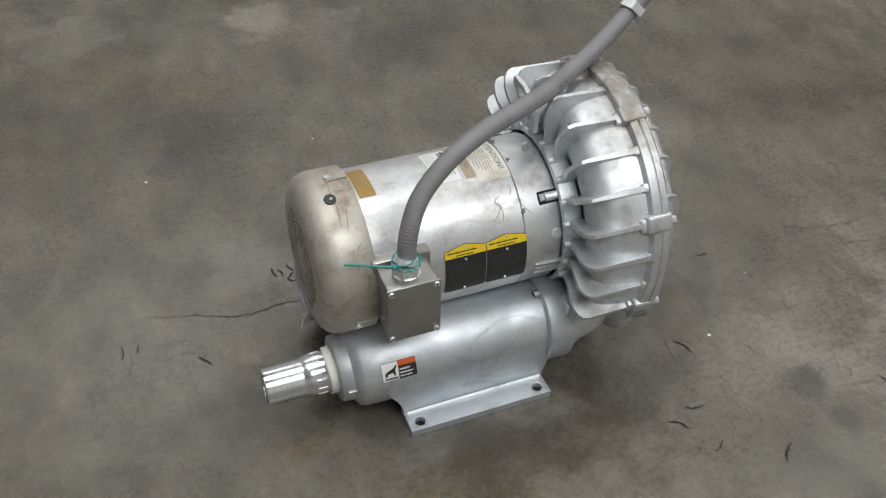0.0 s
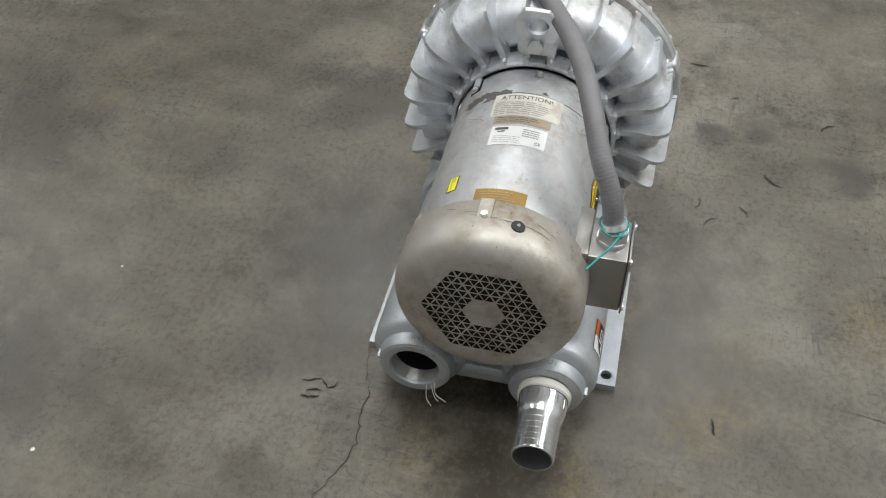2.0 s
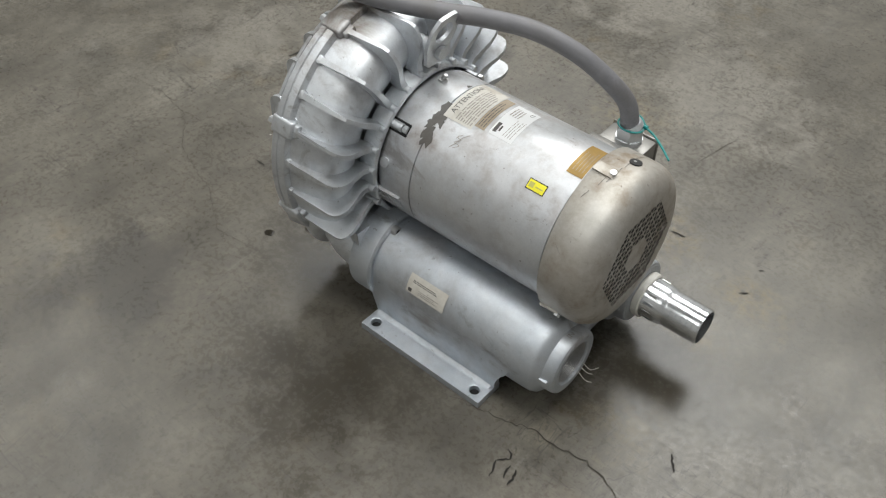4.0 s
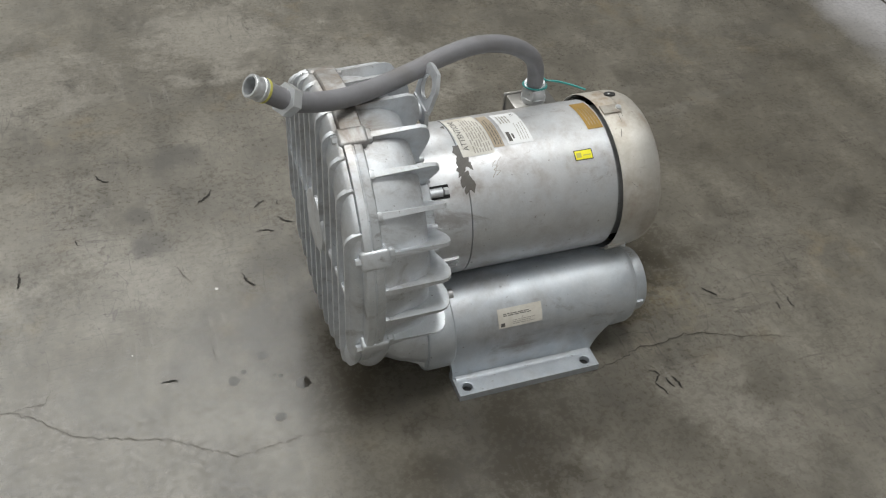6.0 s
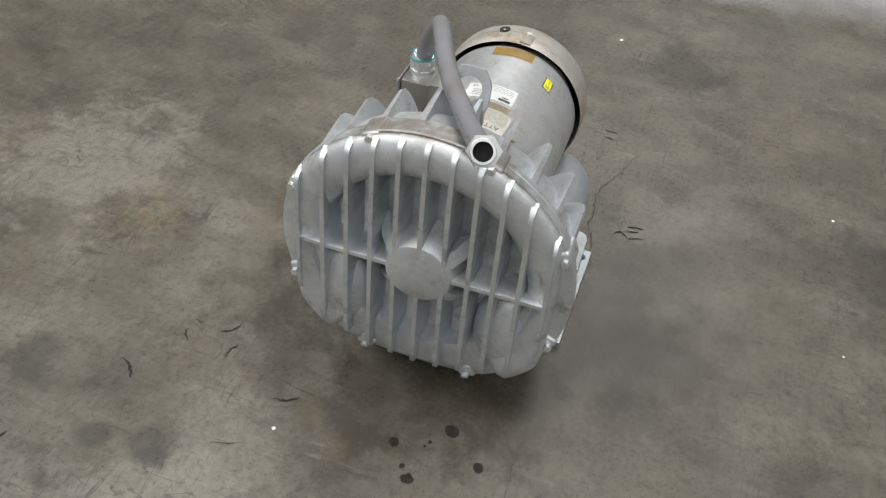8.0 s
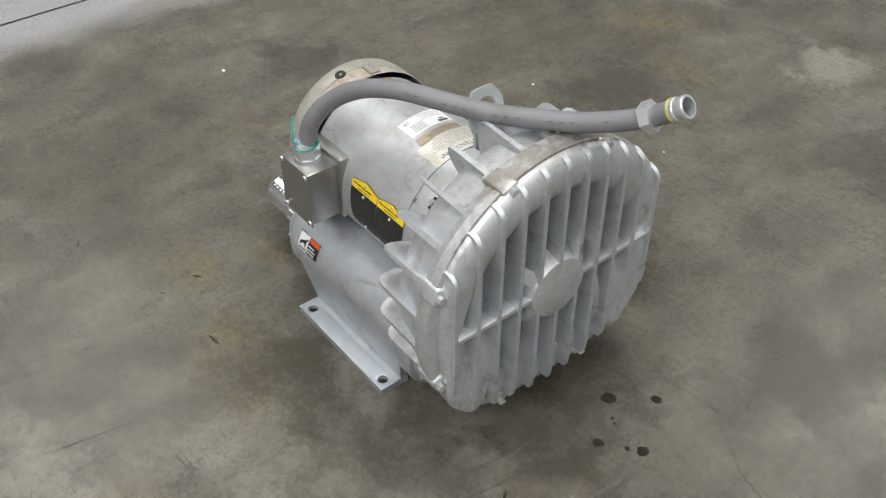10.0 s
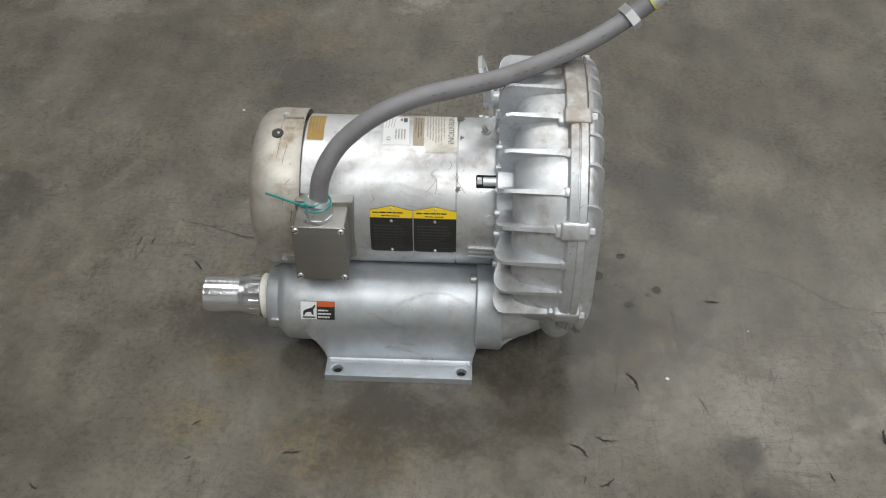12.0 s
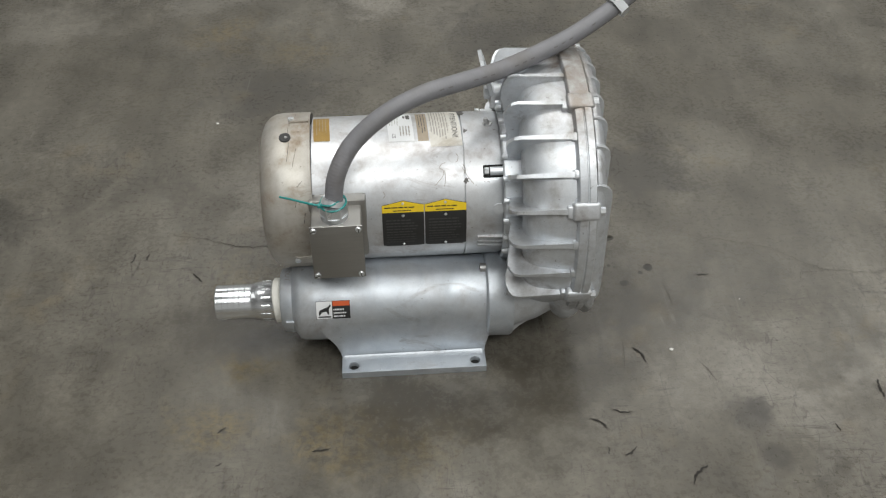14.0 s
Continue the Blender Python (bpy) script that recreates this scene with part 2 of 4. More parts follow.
        film_shade = oily_shade if film_shade is None else n.math("MAXIMUM", film_shade, oily_shade)
    flecks = n.ramp(n.noise(48.0, 4, 0.6, stretch=(1.0, 0.5, 1.0)), ((0.66, 0.0), (0.70, 0.6)))
    c = n.mix(n.math("MULTIPLY", flecks, n.ramp(n.noise(5.0, 4), ((0.46, 0.0), (0.60, 1.0)))), c, (0.055, 0.050, 0.043))
    scrape = n.ramp(n.noise(30.0, 3, 0.5, stretch=(3.0, 0.22, 1.0), distort=0.3), ((0.64, 0.0), (0.69, 0.45)))
    c = n.mix(n.math("MULTIPLY", scrape, n.ramp(n.noise(3.0, 4), ((0.48, 0.0), (0.62, 1.0)))), c, (0.20, 0.19, 0.168))
    # thin random scratches
    for st, sc in (((1.0, 7.0, 1.0), 5.0), ((6.0, 1.3, 1.0), 5.0), ((1.0, 9.0, 1.0), 11.0), ((8.0, 1.0, 1.0), 12.0)):
        s = n.ramp(n.noise(sc, 2, 0.5, stretch=st, distort=0.6), ((0.490, 0.0), (0.499, 0.7), (0.501, 0.7), (0.510, 0.0)))
        gate = n.ramp(n.noise(sc * 0.8, 3), ((0.48, 0.0), (0.58, 1.0)))
        c = n.mix(n.math("MULTIPLY", s, gate), c, (0.055, 0.051, 0.045))
    # paler slab beyond the saw-cut joint
    edge = n.math("ADD", sep.outputs["X"], n.math("MULTIPLY", n.noise(2.2, 5), 0.35))
    slab_mask = n.ramp(n.math("ADD", n.math("MULTIPLY", edge, -1.0), -0.6), ((0.50, 0.0), (0.66, 0.85)))
    c = n.mix(slab_mask, c, n.mix(mid, (0.28, 0.275, 0.285), (0.41, 0.405, 0.415)))
    c = n.mix(1.0, c, (1.0, 0.995, 1.0), "MULTIPLY")
    rough = n.ramp(n.noise(4.5, 8, 0.68), ((0.32, 0.20), (0.5, 0.29), (0.68, 0.43)))
    rough = n.mix(0.5, rough, n.ramp(n.noise(95.0, 6, 0.7), ((0.35, 0.16), (0.5, 0.30), (0.65, 0.50))))
    # dried oil leaves a smoother film, here over the painted shade too
    rough = n.mix(n.math("MULTIPLY", film_shade, 0.35), rough, (0.15, 0.15, 0.15))
    n.bump(n.mix(0.5, mid, fine), 0.10, 0.003)
    n.bsdf.inputs["Specular IOR Level"].default_value = 0.41
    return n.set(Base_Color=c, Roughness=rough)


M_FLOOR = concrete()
M_WALL = plain("painted_block_wall", (0.52, 0.52, 0.51), 0.7, 0, 0.06, 3, 0.1)
M_ROOF = plain("roof_deck", (0.35, 0.35, 0.345), 0.7, 0, 0.06, 3)
M_CRACK = plain("crack_shadow", (0.050, 0.045, 0.038), 0.9, 0, 0.3, 60, 0.0, 0.15)
M_HAIRLINE = plain("faint_crack", (0.060, 0.054, 0.045), 0.9, 0, 0.3, 60, 0.0, 0.18)
M_SCUFF = plain("black_scuff", (0.026, 0.024, 0.022), 0.75, 0, 0.4, 200, 0.0, 0.12)
M_OIL = plain("dried_oil", (0.024, 0.021, 0.016), 0.10, 0, 0.3, 90, 0.0, 0.22)
M_CHIP = plain("white_chip", (0.70, 0.69, 0.66), 0.6)

# ---------------------------------------------------------------- mesh helpers
AY, AZ = -0.004, 0.266      # shaft axis
TY, TZ = 0.098, 0.0985       # port tube axes (plus and minus y)


def finish(name, bm, material, sharp=35.0):
    bmesh.ops.recalc_face_normals(bm, faces=bm.faces[:])
    for f in bm.faces:
        f.smooth = True
    for e in bm.edges:
        e.smooth = len(e.link_faces) != 2 or e.calc_face_angle(0.0) < radians(sharp)
    me = bpy.data.meshes.new(name)
    bm.to_mesh(me)
    bm.free()
    me.materials.append(material)
    return me


def part(name, bm, material, parent, label="", sharp=35.0):
    ob = new(name, finish(name, bm, material, sharp))
    ob.parent = parent
    if label:
        tagged(ob, label)
    return ob


def box(bm, x0, x1, y0, y1, z0, z1, bevel=0.0, seg=2, m=None):
    made = bmesh.ops.create_cube(bm, size=1.0)["verts"]
    for v in made:
        v.co = Vector(((x0 + x1) / 2 + v.co.x * (x1 - x0), (y0 + y1) / 2 + v.co.y * (y1 - y0), (z0 + z1) / 2 + v.co.z * (z1 - z0)))
    if bevel:
        edges = list({e for v in made for e in v.link_edges})
        got = bmesh.ops.bevel(bm, geom=edges, offset=bevel, segments=seg, profile=0.5, affect="EDGES", clamp_overlap=True)
        made = list({v for f in got["faces"] for v in f.verts} | {v for v in made if v.is_valid})
    if m:
        for v in made:
            v.co = m @ v.co
    return bm


def lathe(bm, profile, cy, cz, n=64, a0=0.0, a1=360.0):
    """Turn a profile of (x, r) about the x-axis line through (cy, cz)."""
    full = abs(a1 - a0) >= 360
    steps = n if full else n + 1
    rings = []
    for x, r in profile:
        ring = []
        if r < 1e-6:
            ring = [bm.verts.new((x, cy, cz))] * steps
        else:
            for i in range(steps):
                a = radians(a0 + (a1 - a0) * i / n)
                ring.append(bm.verts.new((x, cy + r * math.cos(a), cz + r * math.sin(a))))
        rings.append(ring)
    for p, q in zip(rings, rings[1:]):
        for i in range(n):
            j = (i + 1) % steps
            loop = []
            for v in (p[i], p[j], q[j], q[i]):
                if v not in loop:
                    loop.append(v)
            if len(loop) > 2:
                bm.faces.new(loop)
    return bm


def rod(bm, p0, p1, r0, r1=None, n=16, cap=True):
    """A straight round bar or cone between two points; n=6 gives a hexagon."""
    p0, p1 = Vector(p0), Vector(p1)
    r1 = r0 if r1 is None else r1
    q = (p1 - p0).to_track_quat("Z", "Y")
    a, b = [], []
    for i in range(n):
        d = q @ Vector((math.cos(2 * math.pi * i / n), math.sin(2 * math.pi * i / n), 0))
        a.append(bm.verts.new(p0 + d * r0))
        b.append(bm.verts.new(p1 + d * r1))
    for i in range(n):
        bm.faces.new((a[i], a[(i + 1) % n], b[(i + 1) % n], b[i]))
    if cap:
        bm.faces.new(a[::-1])
        bm.faces.new(b)
    return bm


def prism(bm, pts, thick, place):
    """A plate: a flat outline (u, v) with a thickness, put in the world by place(u, v, w)."""
    a = [bm.verts.new(place(u, v, -thick / 2)) for u, v in pts]
    b = [bm.verts.new(place(u, v, thick / 2)) for u, v in pts]
    n = len(pts)
    bm.faces.new(a[::-1])
    bm.faces.new(b)
    for i in range(n):
        bm.faces.new((a[i], a[(i + 1) % n], b[(i + 1) % n], b[i]))
    return bm


def bevel_all(bm, offset, seg=2, angle=30.0):
    edges = [e for e in bm.edges if len(e.link_faces) == 2 and e.calc_face_angle(0) > radians(angle)]
    bmesh.ops.bevel(bm, geom=edges, offset=offset, segments=seg, profile=0.5, affect="EDGES", clamp_overlap=True)
    return bm


def spline(points, per=20):
    p = [Vector(v) for v in points]
    p = [2 * p[0] - p[1]] + p + [2 * p[-1] - p[-2]]
    out = []
    for i in range(1, len(p) - 2):
        a, b, c, d = p[i - 1:i + 3]
        for k in range(per):
            t = k / per
            out.append(0.5 * (2 * b + (c - a) * t + (2 * a - 5 * b + 4 * c - d) * t * t + (3 * b - a - 3 * c + d) * t ** 3))
    out.append(p[-2])
    return out


def sweep(bm, path, radius, n=18, cap=True):
    """A round tube along a path; radius is a number or a function of the length run."""
    run, rings = 0.0, []
    side = None
    for i, p in enumerate(path):
        d = (path[min(i + 1, len(path) - 1)] - path[max(i - 1, 0)]).normalized()
        side = d.orthogonal().normalized() if side is None else (side - d * side.dot(d)).normalized()
        up = d.cross(side)
        if i:
            run += (p - path[i - 1]).length
        r = radius(run) if callable(radius) else radius
        rings.append([bm.verts.new(p + (side * math.cos(2 * math.pi * k / n) + up * math.sin(2 * math.pi * k / n)) * r) for k in range(n)])
    for a, b in zip(rings, rings[1:]):
        for k in range(n):
            bm.faces.new((a[k], a[(k + 1) % n], b[(k + 1) % n], b[k]))
    if cap:
        bm.faces.new(rings[0][::-1])
        bm.faces.new(rings[-1])
    return bm


def around(cy, cz, r):
    """Place (x, angle, height) on a cylinder about the x direction; angle in degrees from the top, positive towards -y."""
    def place(x, a, h=0.0):
        a = radians(a)
        return Vector((x, cy - (r + h) * math.sin(a), cz + (r + h) * math.cos(a)))
    return place


def wrapped(bm, place, x0, x1, a0, a1, h=0.0006, skew=0.0, n=10):
    """A thin curved patch: label stock or printed bar. skew shifts x along the angle."""
    rows = []
    for i in range(n + 1):
        a = a0 + (a1 - a0) * i / n
        s = skew * (i / n - 0.5)
        rows.append([bm.verts.new(place(x0 + s, a, h)), bm.verts.new(place(x1 + s, a, h))])
    for p, q in zip(rows, rows[1:]):
        bm.faces.new((p[0], p[1], q[1], q[0]))
    return bm


def wrapped_outline(bm, place, pts, h):
    """A small flat printed shape given as (x, angle) pairs."""
    bm.faces.new([bm.verts.new(place(x, a, h)) for x, a in pts])
    return bm


def lettering(text, size):
    """Flat outlines of a word in the built-in font, as a mesh about its centre."""
    cu = bpy.data.curves.new("word", "FONT")
    cu.body, cu.size, cu.align_x, cu.align_y = text, size, "CENTER", "CENTER"
    cu.resolution_u = 3
    ob = bpy.data.objects.new("word", cu)
    scene.collection.objects.link(ob)
    bpy.context.view_layer.update()
    me = bpy.data.meshes.new_from_object(ob.evaluated_get(bpy.context.evaluated_depsgraph_get()))
    bpy.data.objects.remove(ob)
    bm = bmesh.new()
    bm.from_mesh(me)
    bpy.data.meshes.remove(me)
    return bm


# ---------------------------------------------------------------- the hall
def slab(name, x0, x1, y0, y1, z0, z1, material, label, category):
    bm = bmesh.new()
    box(bm, x0, x1, y0, y1, z0, z1)
    return tagged(new(name, finish(name, bm, material)), label, category, kind="structure")


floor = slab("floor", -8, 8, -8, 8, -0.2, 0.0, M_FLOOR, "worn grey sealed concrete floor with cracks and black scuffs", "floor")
slab("wall_north", -8.2, 8.2, 8.0, 8.2, -0.2, 6.2, M_WALL, "plain painted wall of the hall", "wall")
slab("wall_south", -8.2, 8.2, -8.2, -8.0, -0.2, 6.2, M_WALL, "plain painted wall of the hall", "wall")
slab("wall_east", 8.0, 8.2, -8.0, 8.0, -0.2, 6.2, M_WALL, "plain painted wall of the hall", "wall")
slab("wall_west", -8.2, -8.0, -8.0, 8.0, -0.2, 6.2, M_WALL, "plain painted wall of the hall", "wall")
slab("ceiling", -8.2, 8.2, -8.2, 8.2, 6.2, 6.4, M_ROOF, "plain grey roof deck of the hall", "ceiling")

# ---------------------------------------------------------------- the blower
blower = tagged(new("regenerative_blower"), "silver-painted regenerative blower with electric motor standing on concrete floor", "blower")


def square_off(owner, foot, soft, flank, rear, front):
    """Press the casting's flanks and foot nearly flat, as the housing is cut below and at both sides."""
    for ob in [owner] + list(owner.children_recursive):
        for v in ob.data.vertices:
            y, z = v.co.y - AY, v.co.z - AZ
            if abs(y) > flank:
                v.co.y = AY + math.copysign(flank + (abs(y) - flank) * (rear if v.co.x < 0.235 else front), y)
            if z < foot:
                v.co.z = AZ + foot + (z - foot) * soft


def build_ring(parent):
    """Rear half of the ring housing with its cooling fins, flange pads and bolts."""
    bm = bmesh.new()
    lathe(bm, [(0.200, 0.100), (0.200, 0.138), (0.192, 0.1390), (0.184, 0.1460), (0.1800, 0.156), (0.1785, 0.168), (0.1795, 0.180),
               (0.1835, 0.192), (0.1905, 0.2015), (0.202, 0.2085), (0.218, 0.2135), (0.246, 0.2165), (0.2555, 0.2175), (0.2575, 0.2240), (0.2595, 0.2270), (0.270, 0.2290), (0.2715, 0.2275), (0.2725, 0.2275),
               (0.274, 0.2295), (0.284, 0.229), (0.286, 0.226), (0.286, 0.205), (0.262, 0.190)], AY, AZ, 96)
    ring = part("ring_housing", bm, M_CAST, parent, "cast silver ring housing with curved cooling fins")
    outline = [(0.262, 0.224), (0.172, 0.2275), (0.163, 0.224), (0.157, 0.215), (0.1535, 0.200), (0.154, 0.185), (0.158, 0.168), (0.162, 0.150), (0.160, 0.136),
               (0.168, 0.132), (0.200, 0.142), (0.206, 0.186), (0.218, 0.199), (0.262, 0.212)]

    def root(u, v):
        """Cast draft: a fin thickens towards the ring and the flange."""
        return 1.0 + 0.9 * min(1.0, max(0.0, (0.217 - v) / 0.05)) + 0.8 * max(0.0, (u - 0.222) / 0.040)
    for k in range(16):
        a = -22.5 + 15 * k
        ca, sa = math.cos(radians(a)), math.sin(radians(a))
        bm = bmesh.new()
        prism(bm, outline, 0.0054, lambda u, v, w: Vector((u, AY + v * ca - w * root(u, v) * sa, AZ + v * sa + w * root(u, v) * ca)))
        bevel_all(bm, 0.0022, 2)
        part("cooling_fin", bm, M_CAST, ring)
        # stepped land where every third fin runs into a flange pad
        m = Matrix.Translation((0, AY, AZ)) @ Matrix.Rotation(radians(a), 4, "X")
        bm = bmesh.new()
        rod(bm, m @ Vector((0.1522, 0.1355, 0)), m @ Vector((0.178, 0.1360, 0)), 0.0050, 0.0066, 12)
        bevel_all(bm, 0.0018, 2)
        part("fin_bead", bm, M_CAST, ring)
        bm = bmesh.new()
        if k % 3:
            box(bm, 0.2500, 0.263, 0.205, 0.2250, -0.0072, 0.0072, 0.0030, 2, m)
            part("fin_land", bm, M_CAST, ring)
            continue
        box(bm, 0.2400, 0.262, 0.205, 0.2250, -0.0090, 0.0120, 0.0030, 3, m)
        part("fin_land", bm, M_CAST, ring)
    for k in range(8):
        a = 22.5 + 45 * k
        m = Matrix.Translation((0, AY, AZ)) @ Matrix.Rotation(radians(a), 4, "X")
        bm = bmesh.new()
        box(bm, 0.248, 0.291, 0.202, 0.2312, -0.015, 0.015, 0.0055, 4, m)
        pad = part("flange_pad", bm, M_CAST, ring)
        bm = bmesh.new()
        rod(bm, m @ Vector((0.290, 0.2235, 0)), m @ Vector((0.298, 0.2235, 0)), 0.0062, None, 6)
        bevel_all(bm, 0.0008, 1)
        part("bolt", bm, M_ZINC, ring, "bright hexagon bolt head")
    # broad stained land along the top of the flange
    bm = bmesh.new()
    lathe(bm, [(0.252, 0.196), (0.252, 0.2285), (0.254, 0.2305), (0.283, 0.2312), (0.285, 0.229), (0.285, 0.196), (0.252, 0.196)], AY, AZ, 24, 68, 112)
    part("top_land", bm, M_CAST, ring, "brown-stained flat land on top of the ring")
    # pocketed inner rim between the fins
    bm = bmesh.new()
    lathe(bm, [(0.1545, 0.1262), (0.1535, 0.1275), (0.1535, 0.1310), (0.1560, 0.1335), (0.185, 0.1345), (0.185, 0.1262), (0.1545, 0.1262)], AY, AZ, 72)
    part("inner_rim", bm, M_CAST, ring)
    square_off(ring, -0.203, 0.3, 0.186, 0.76, 0.92)
    return ring


def build_cover(parent):
    """Front cover: rounded annulus, recessed plate, vertical fins, cross rib and hub."""
    bm = bmesh.new()
    lathe(bm, [(0.2865, 0.205), (0.2865, 0.227), (0.291, 0.2265), (0.2945, 0.224), (0.300, 0.217), (0.3035, 0.206), (0.305, 0.195), (0.3045, 0.186), (0.302, 0.176),
               (0.297, 0.167), (0.288, 0.160), (0.272, 0.156), (0.259, 0.152), (0.255, 0.145), (0.255, 0.0)], AY, AZ, 96)
    for v in bm.verts:
        f = min(1.0, max(0.0, (0.050 - (v.co.z - AZ)) / 0.09))
        if v.co.x > 0.2866:
            v.co.x -= (v.co.x - 0.2866) * 0.85 * f * f * (3 - 2 * f)
    cover = part("front_cover", bm, M_CAST, parent, "cast silver front cover with upright fins")
    for k in range(-5, 6):
        y = 0.0376 * k if abs(k) < 5 else math.copysign(0.1905, k)
        h, low = math.sqrt(0.2280 ** 2 - y * y), (0.199, 0.196, 0.188, 0.176, 0.166, 0.106)[abs(k)]
        pts = [(x, h - d) for x, d in ((0.287, 0.001), (0.297, 0.0035), (0.304, 0.008), (0.3085, 0.014), (0.3098, 0.024), (0.3095, 0.045))]
        pts += [(0.3095, -low + 0.030), (0.3070, -low + 0.006), (0.3030, -low), (0.276, -low), (0.262, -low + 0.02), (0.252, -h * 0.80), (0.252, h * 0.80)]
        bm = bmesh.new()
        # cast draft: a fin is twice as thick at its root
        prism(bm, pts, 0.0066, lambda u, v, w: Vector((u, AY + y + w * (1.0 + 22.0 * max(0.0, 0.3105 - u)), AZ + v)))
        bevel_all(bm, 0.0018, 2)
        part("front_fin", bm, M_CAST, cover)
    bm = bmesh.new()
    box(bm, 0.252, 0.3065, AY - 0.188, AY + 0.188, AZ - 0.0045, AZ + 0.0045, 0.0018)
    part("cross_rib", bm, M_CAST, cover)
    bm = bmesh.new()
    lathe(bm, [(0.252, 0.066), (0.285, 0.060), (0.303, 0.0525), (0.3085, 0.050), (0.3098, 0.047), (0.3098, 0.0)], AY, AZ, 48)
    part("hub", bm, M_CAST, cover)
    for a in (38, 142, 218, 322):
        m = Matrix.Translation((0, AY, AZ)) @ Matrix.Rotation(radians(a), 4, "X")
        bm = bmesh.new()
        prism(bm, [(0.260, 0.03), (0.306, 0.03), (0.304, 0.055), (0.290, 0.072), (0.262, 0.090)], 0.022, lambda u, v, w: m @ Vector((u, v, w)))
        bevel_all(bm, 0.003, 2)
        part("hub_gusset", bm, M_CAST, cover)
    # ports swell out of the annulus low on both sides
    for s in (-1, 1):
        bm = bmesh.new()
        bmesh.ops.create_icosphere(bm, subdivisions=4, radius=1.0)
        for v in bm.verts:
            v.co = Vector((0.262 + v.co.x * 0.040, AY + s * 0.134 + v.co.y * 0.052, AZ - 0.108 + v.co.z * 0.085))
        part("port_swell", bm, M_CAST, cover)
        # smooth full-depth cheek from the flange to the outermost fin
        bm = bmesh.new()
        full = [(0.286, 0.2262), (0.2895, 0.2235), (0.2935, 0.2185), (0.2975, 0.2120), (0.3010, 0.2045), (0.3035, 0.1960), (0.3040, 0.1860), (0.296, 0.176), (0.270, 0.165)]
        lean = [(0.286, 0.2262), (0.2880, 0.2235), (0.2905, 0.2185), (0.2925, 0.2120), (0.2945, 0.2045), (0.2955, 0.1960), (0.2940, 0.1860), (0.286, 0.176), (0.268, 0.165)]
        rows = []
        for i in range(37):
            a = 20.0 - 72.0 * i / 36
            f = min(1.0, (20.0 - a) / 16.0, (a + 52.0) / 4.0 + 0.35)
            f = f * f * (3 - 2 * f)
            ca, sa = math.cos(radians(a)), math.sin(radians(a))
            # below the middle the cheek keeps its width, so that it ends in a square corner
            wide = (min(0.2005 / ca, 0.2225) - 0.2005) if a < 0 else 0.0
            row = []
            for (xa, ra), (xb, rb) in zip(lean, full):
                x, r = xa + (xb - xa) * f, ra + (rb - ra) * f
                r += wide * min(1.0, max(0.0, (x - 0.2860) / 0.012)) * (1.0 if r > 0.185 else 0.0)
                row.append(bm.verts.new((x, AY + s * r * ca, AZ + r * sa)))
            rows.append(row)
        for p, q in zip(rows, rows[1:]):
            for k in range(len(full) - 1):
                bm.faces.new((p[k], p[k + 1], q[k + 1], q[k]))
        for p in (rows[0], rows[-1]):
            bm.faces.new(p)
        part("port_cheek", bm, M_CAST, cover)
    square_off(cover, -0.194, 0.2, 0.192, 0.34, 0.34)
    return cover


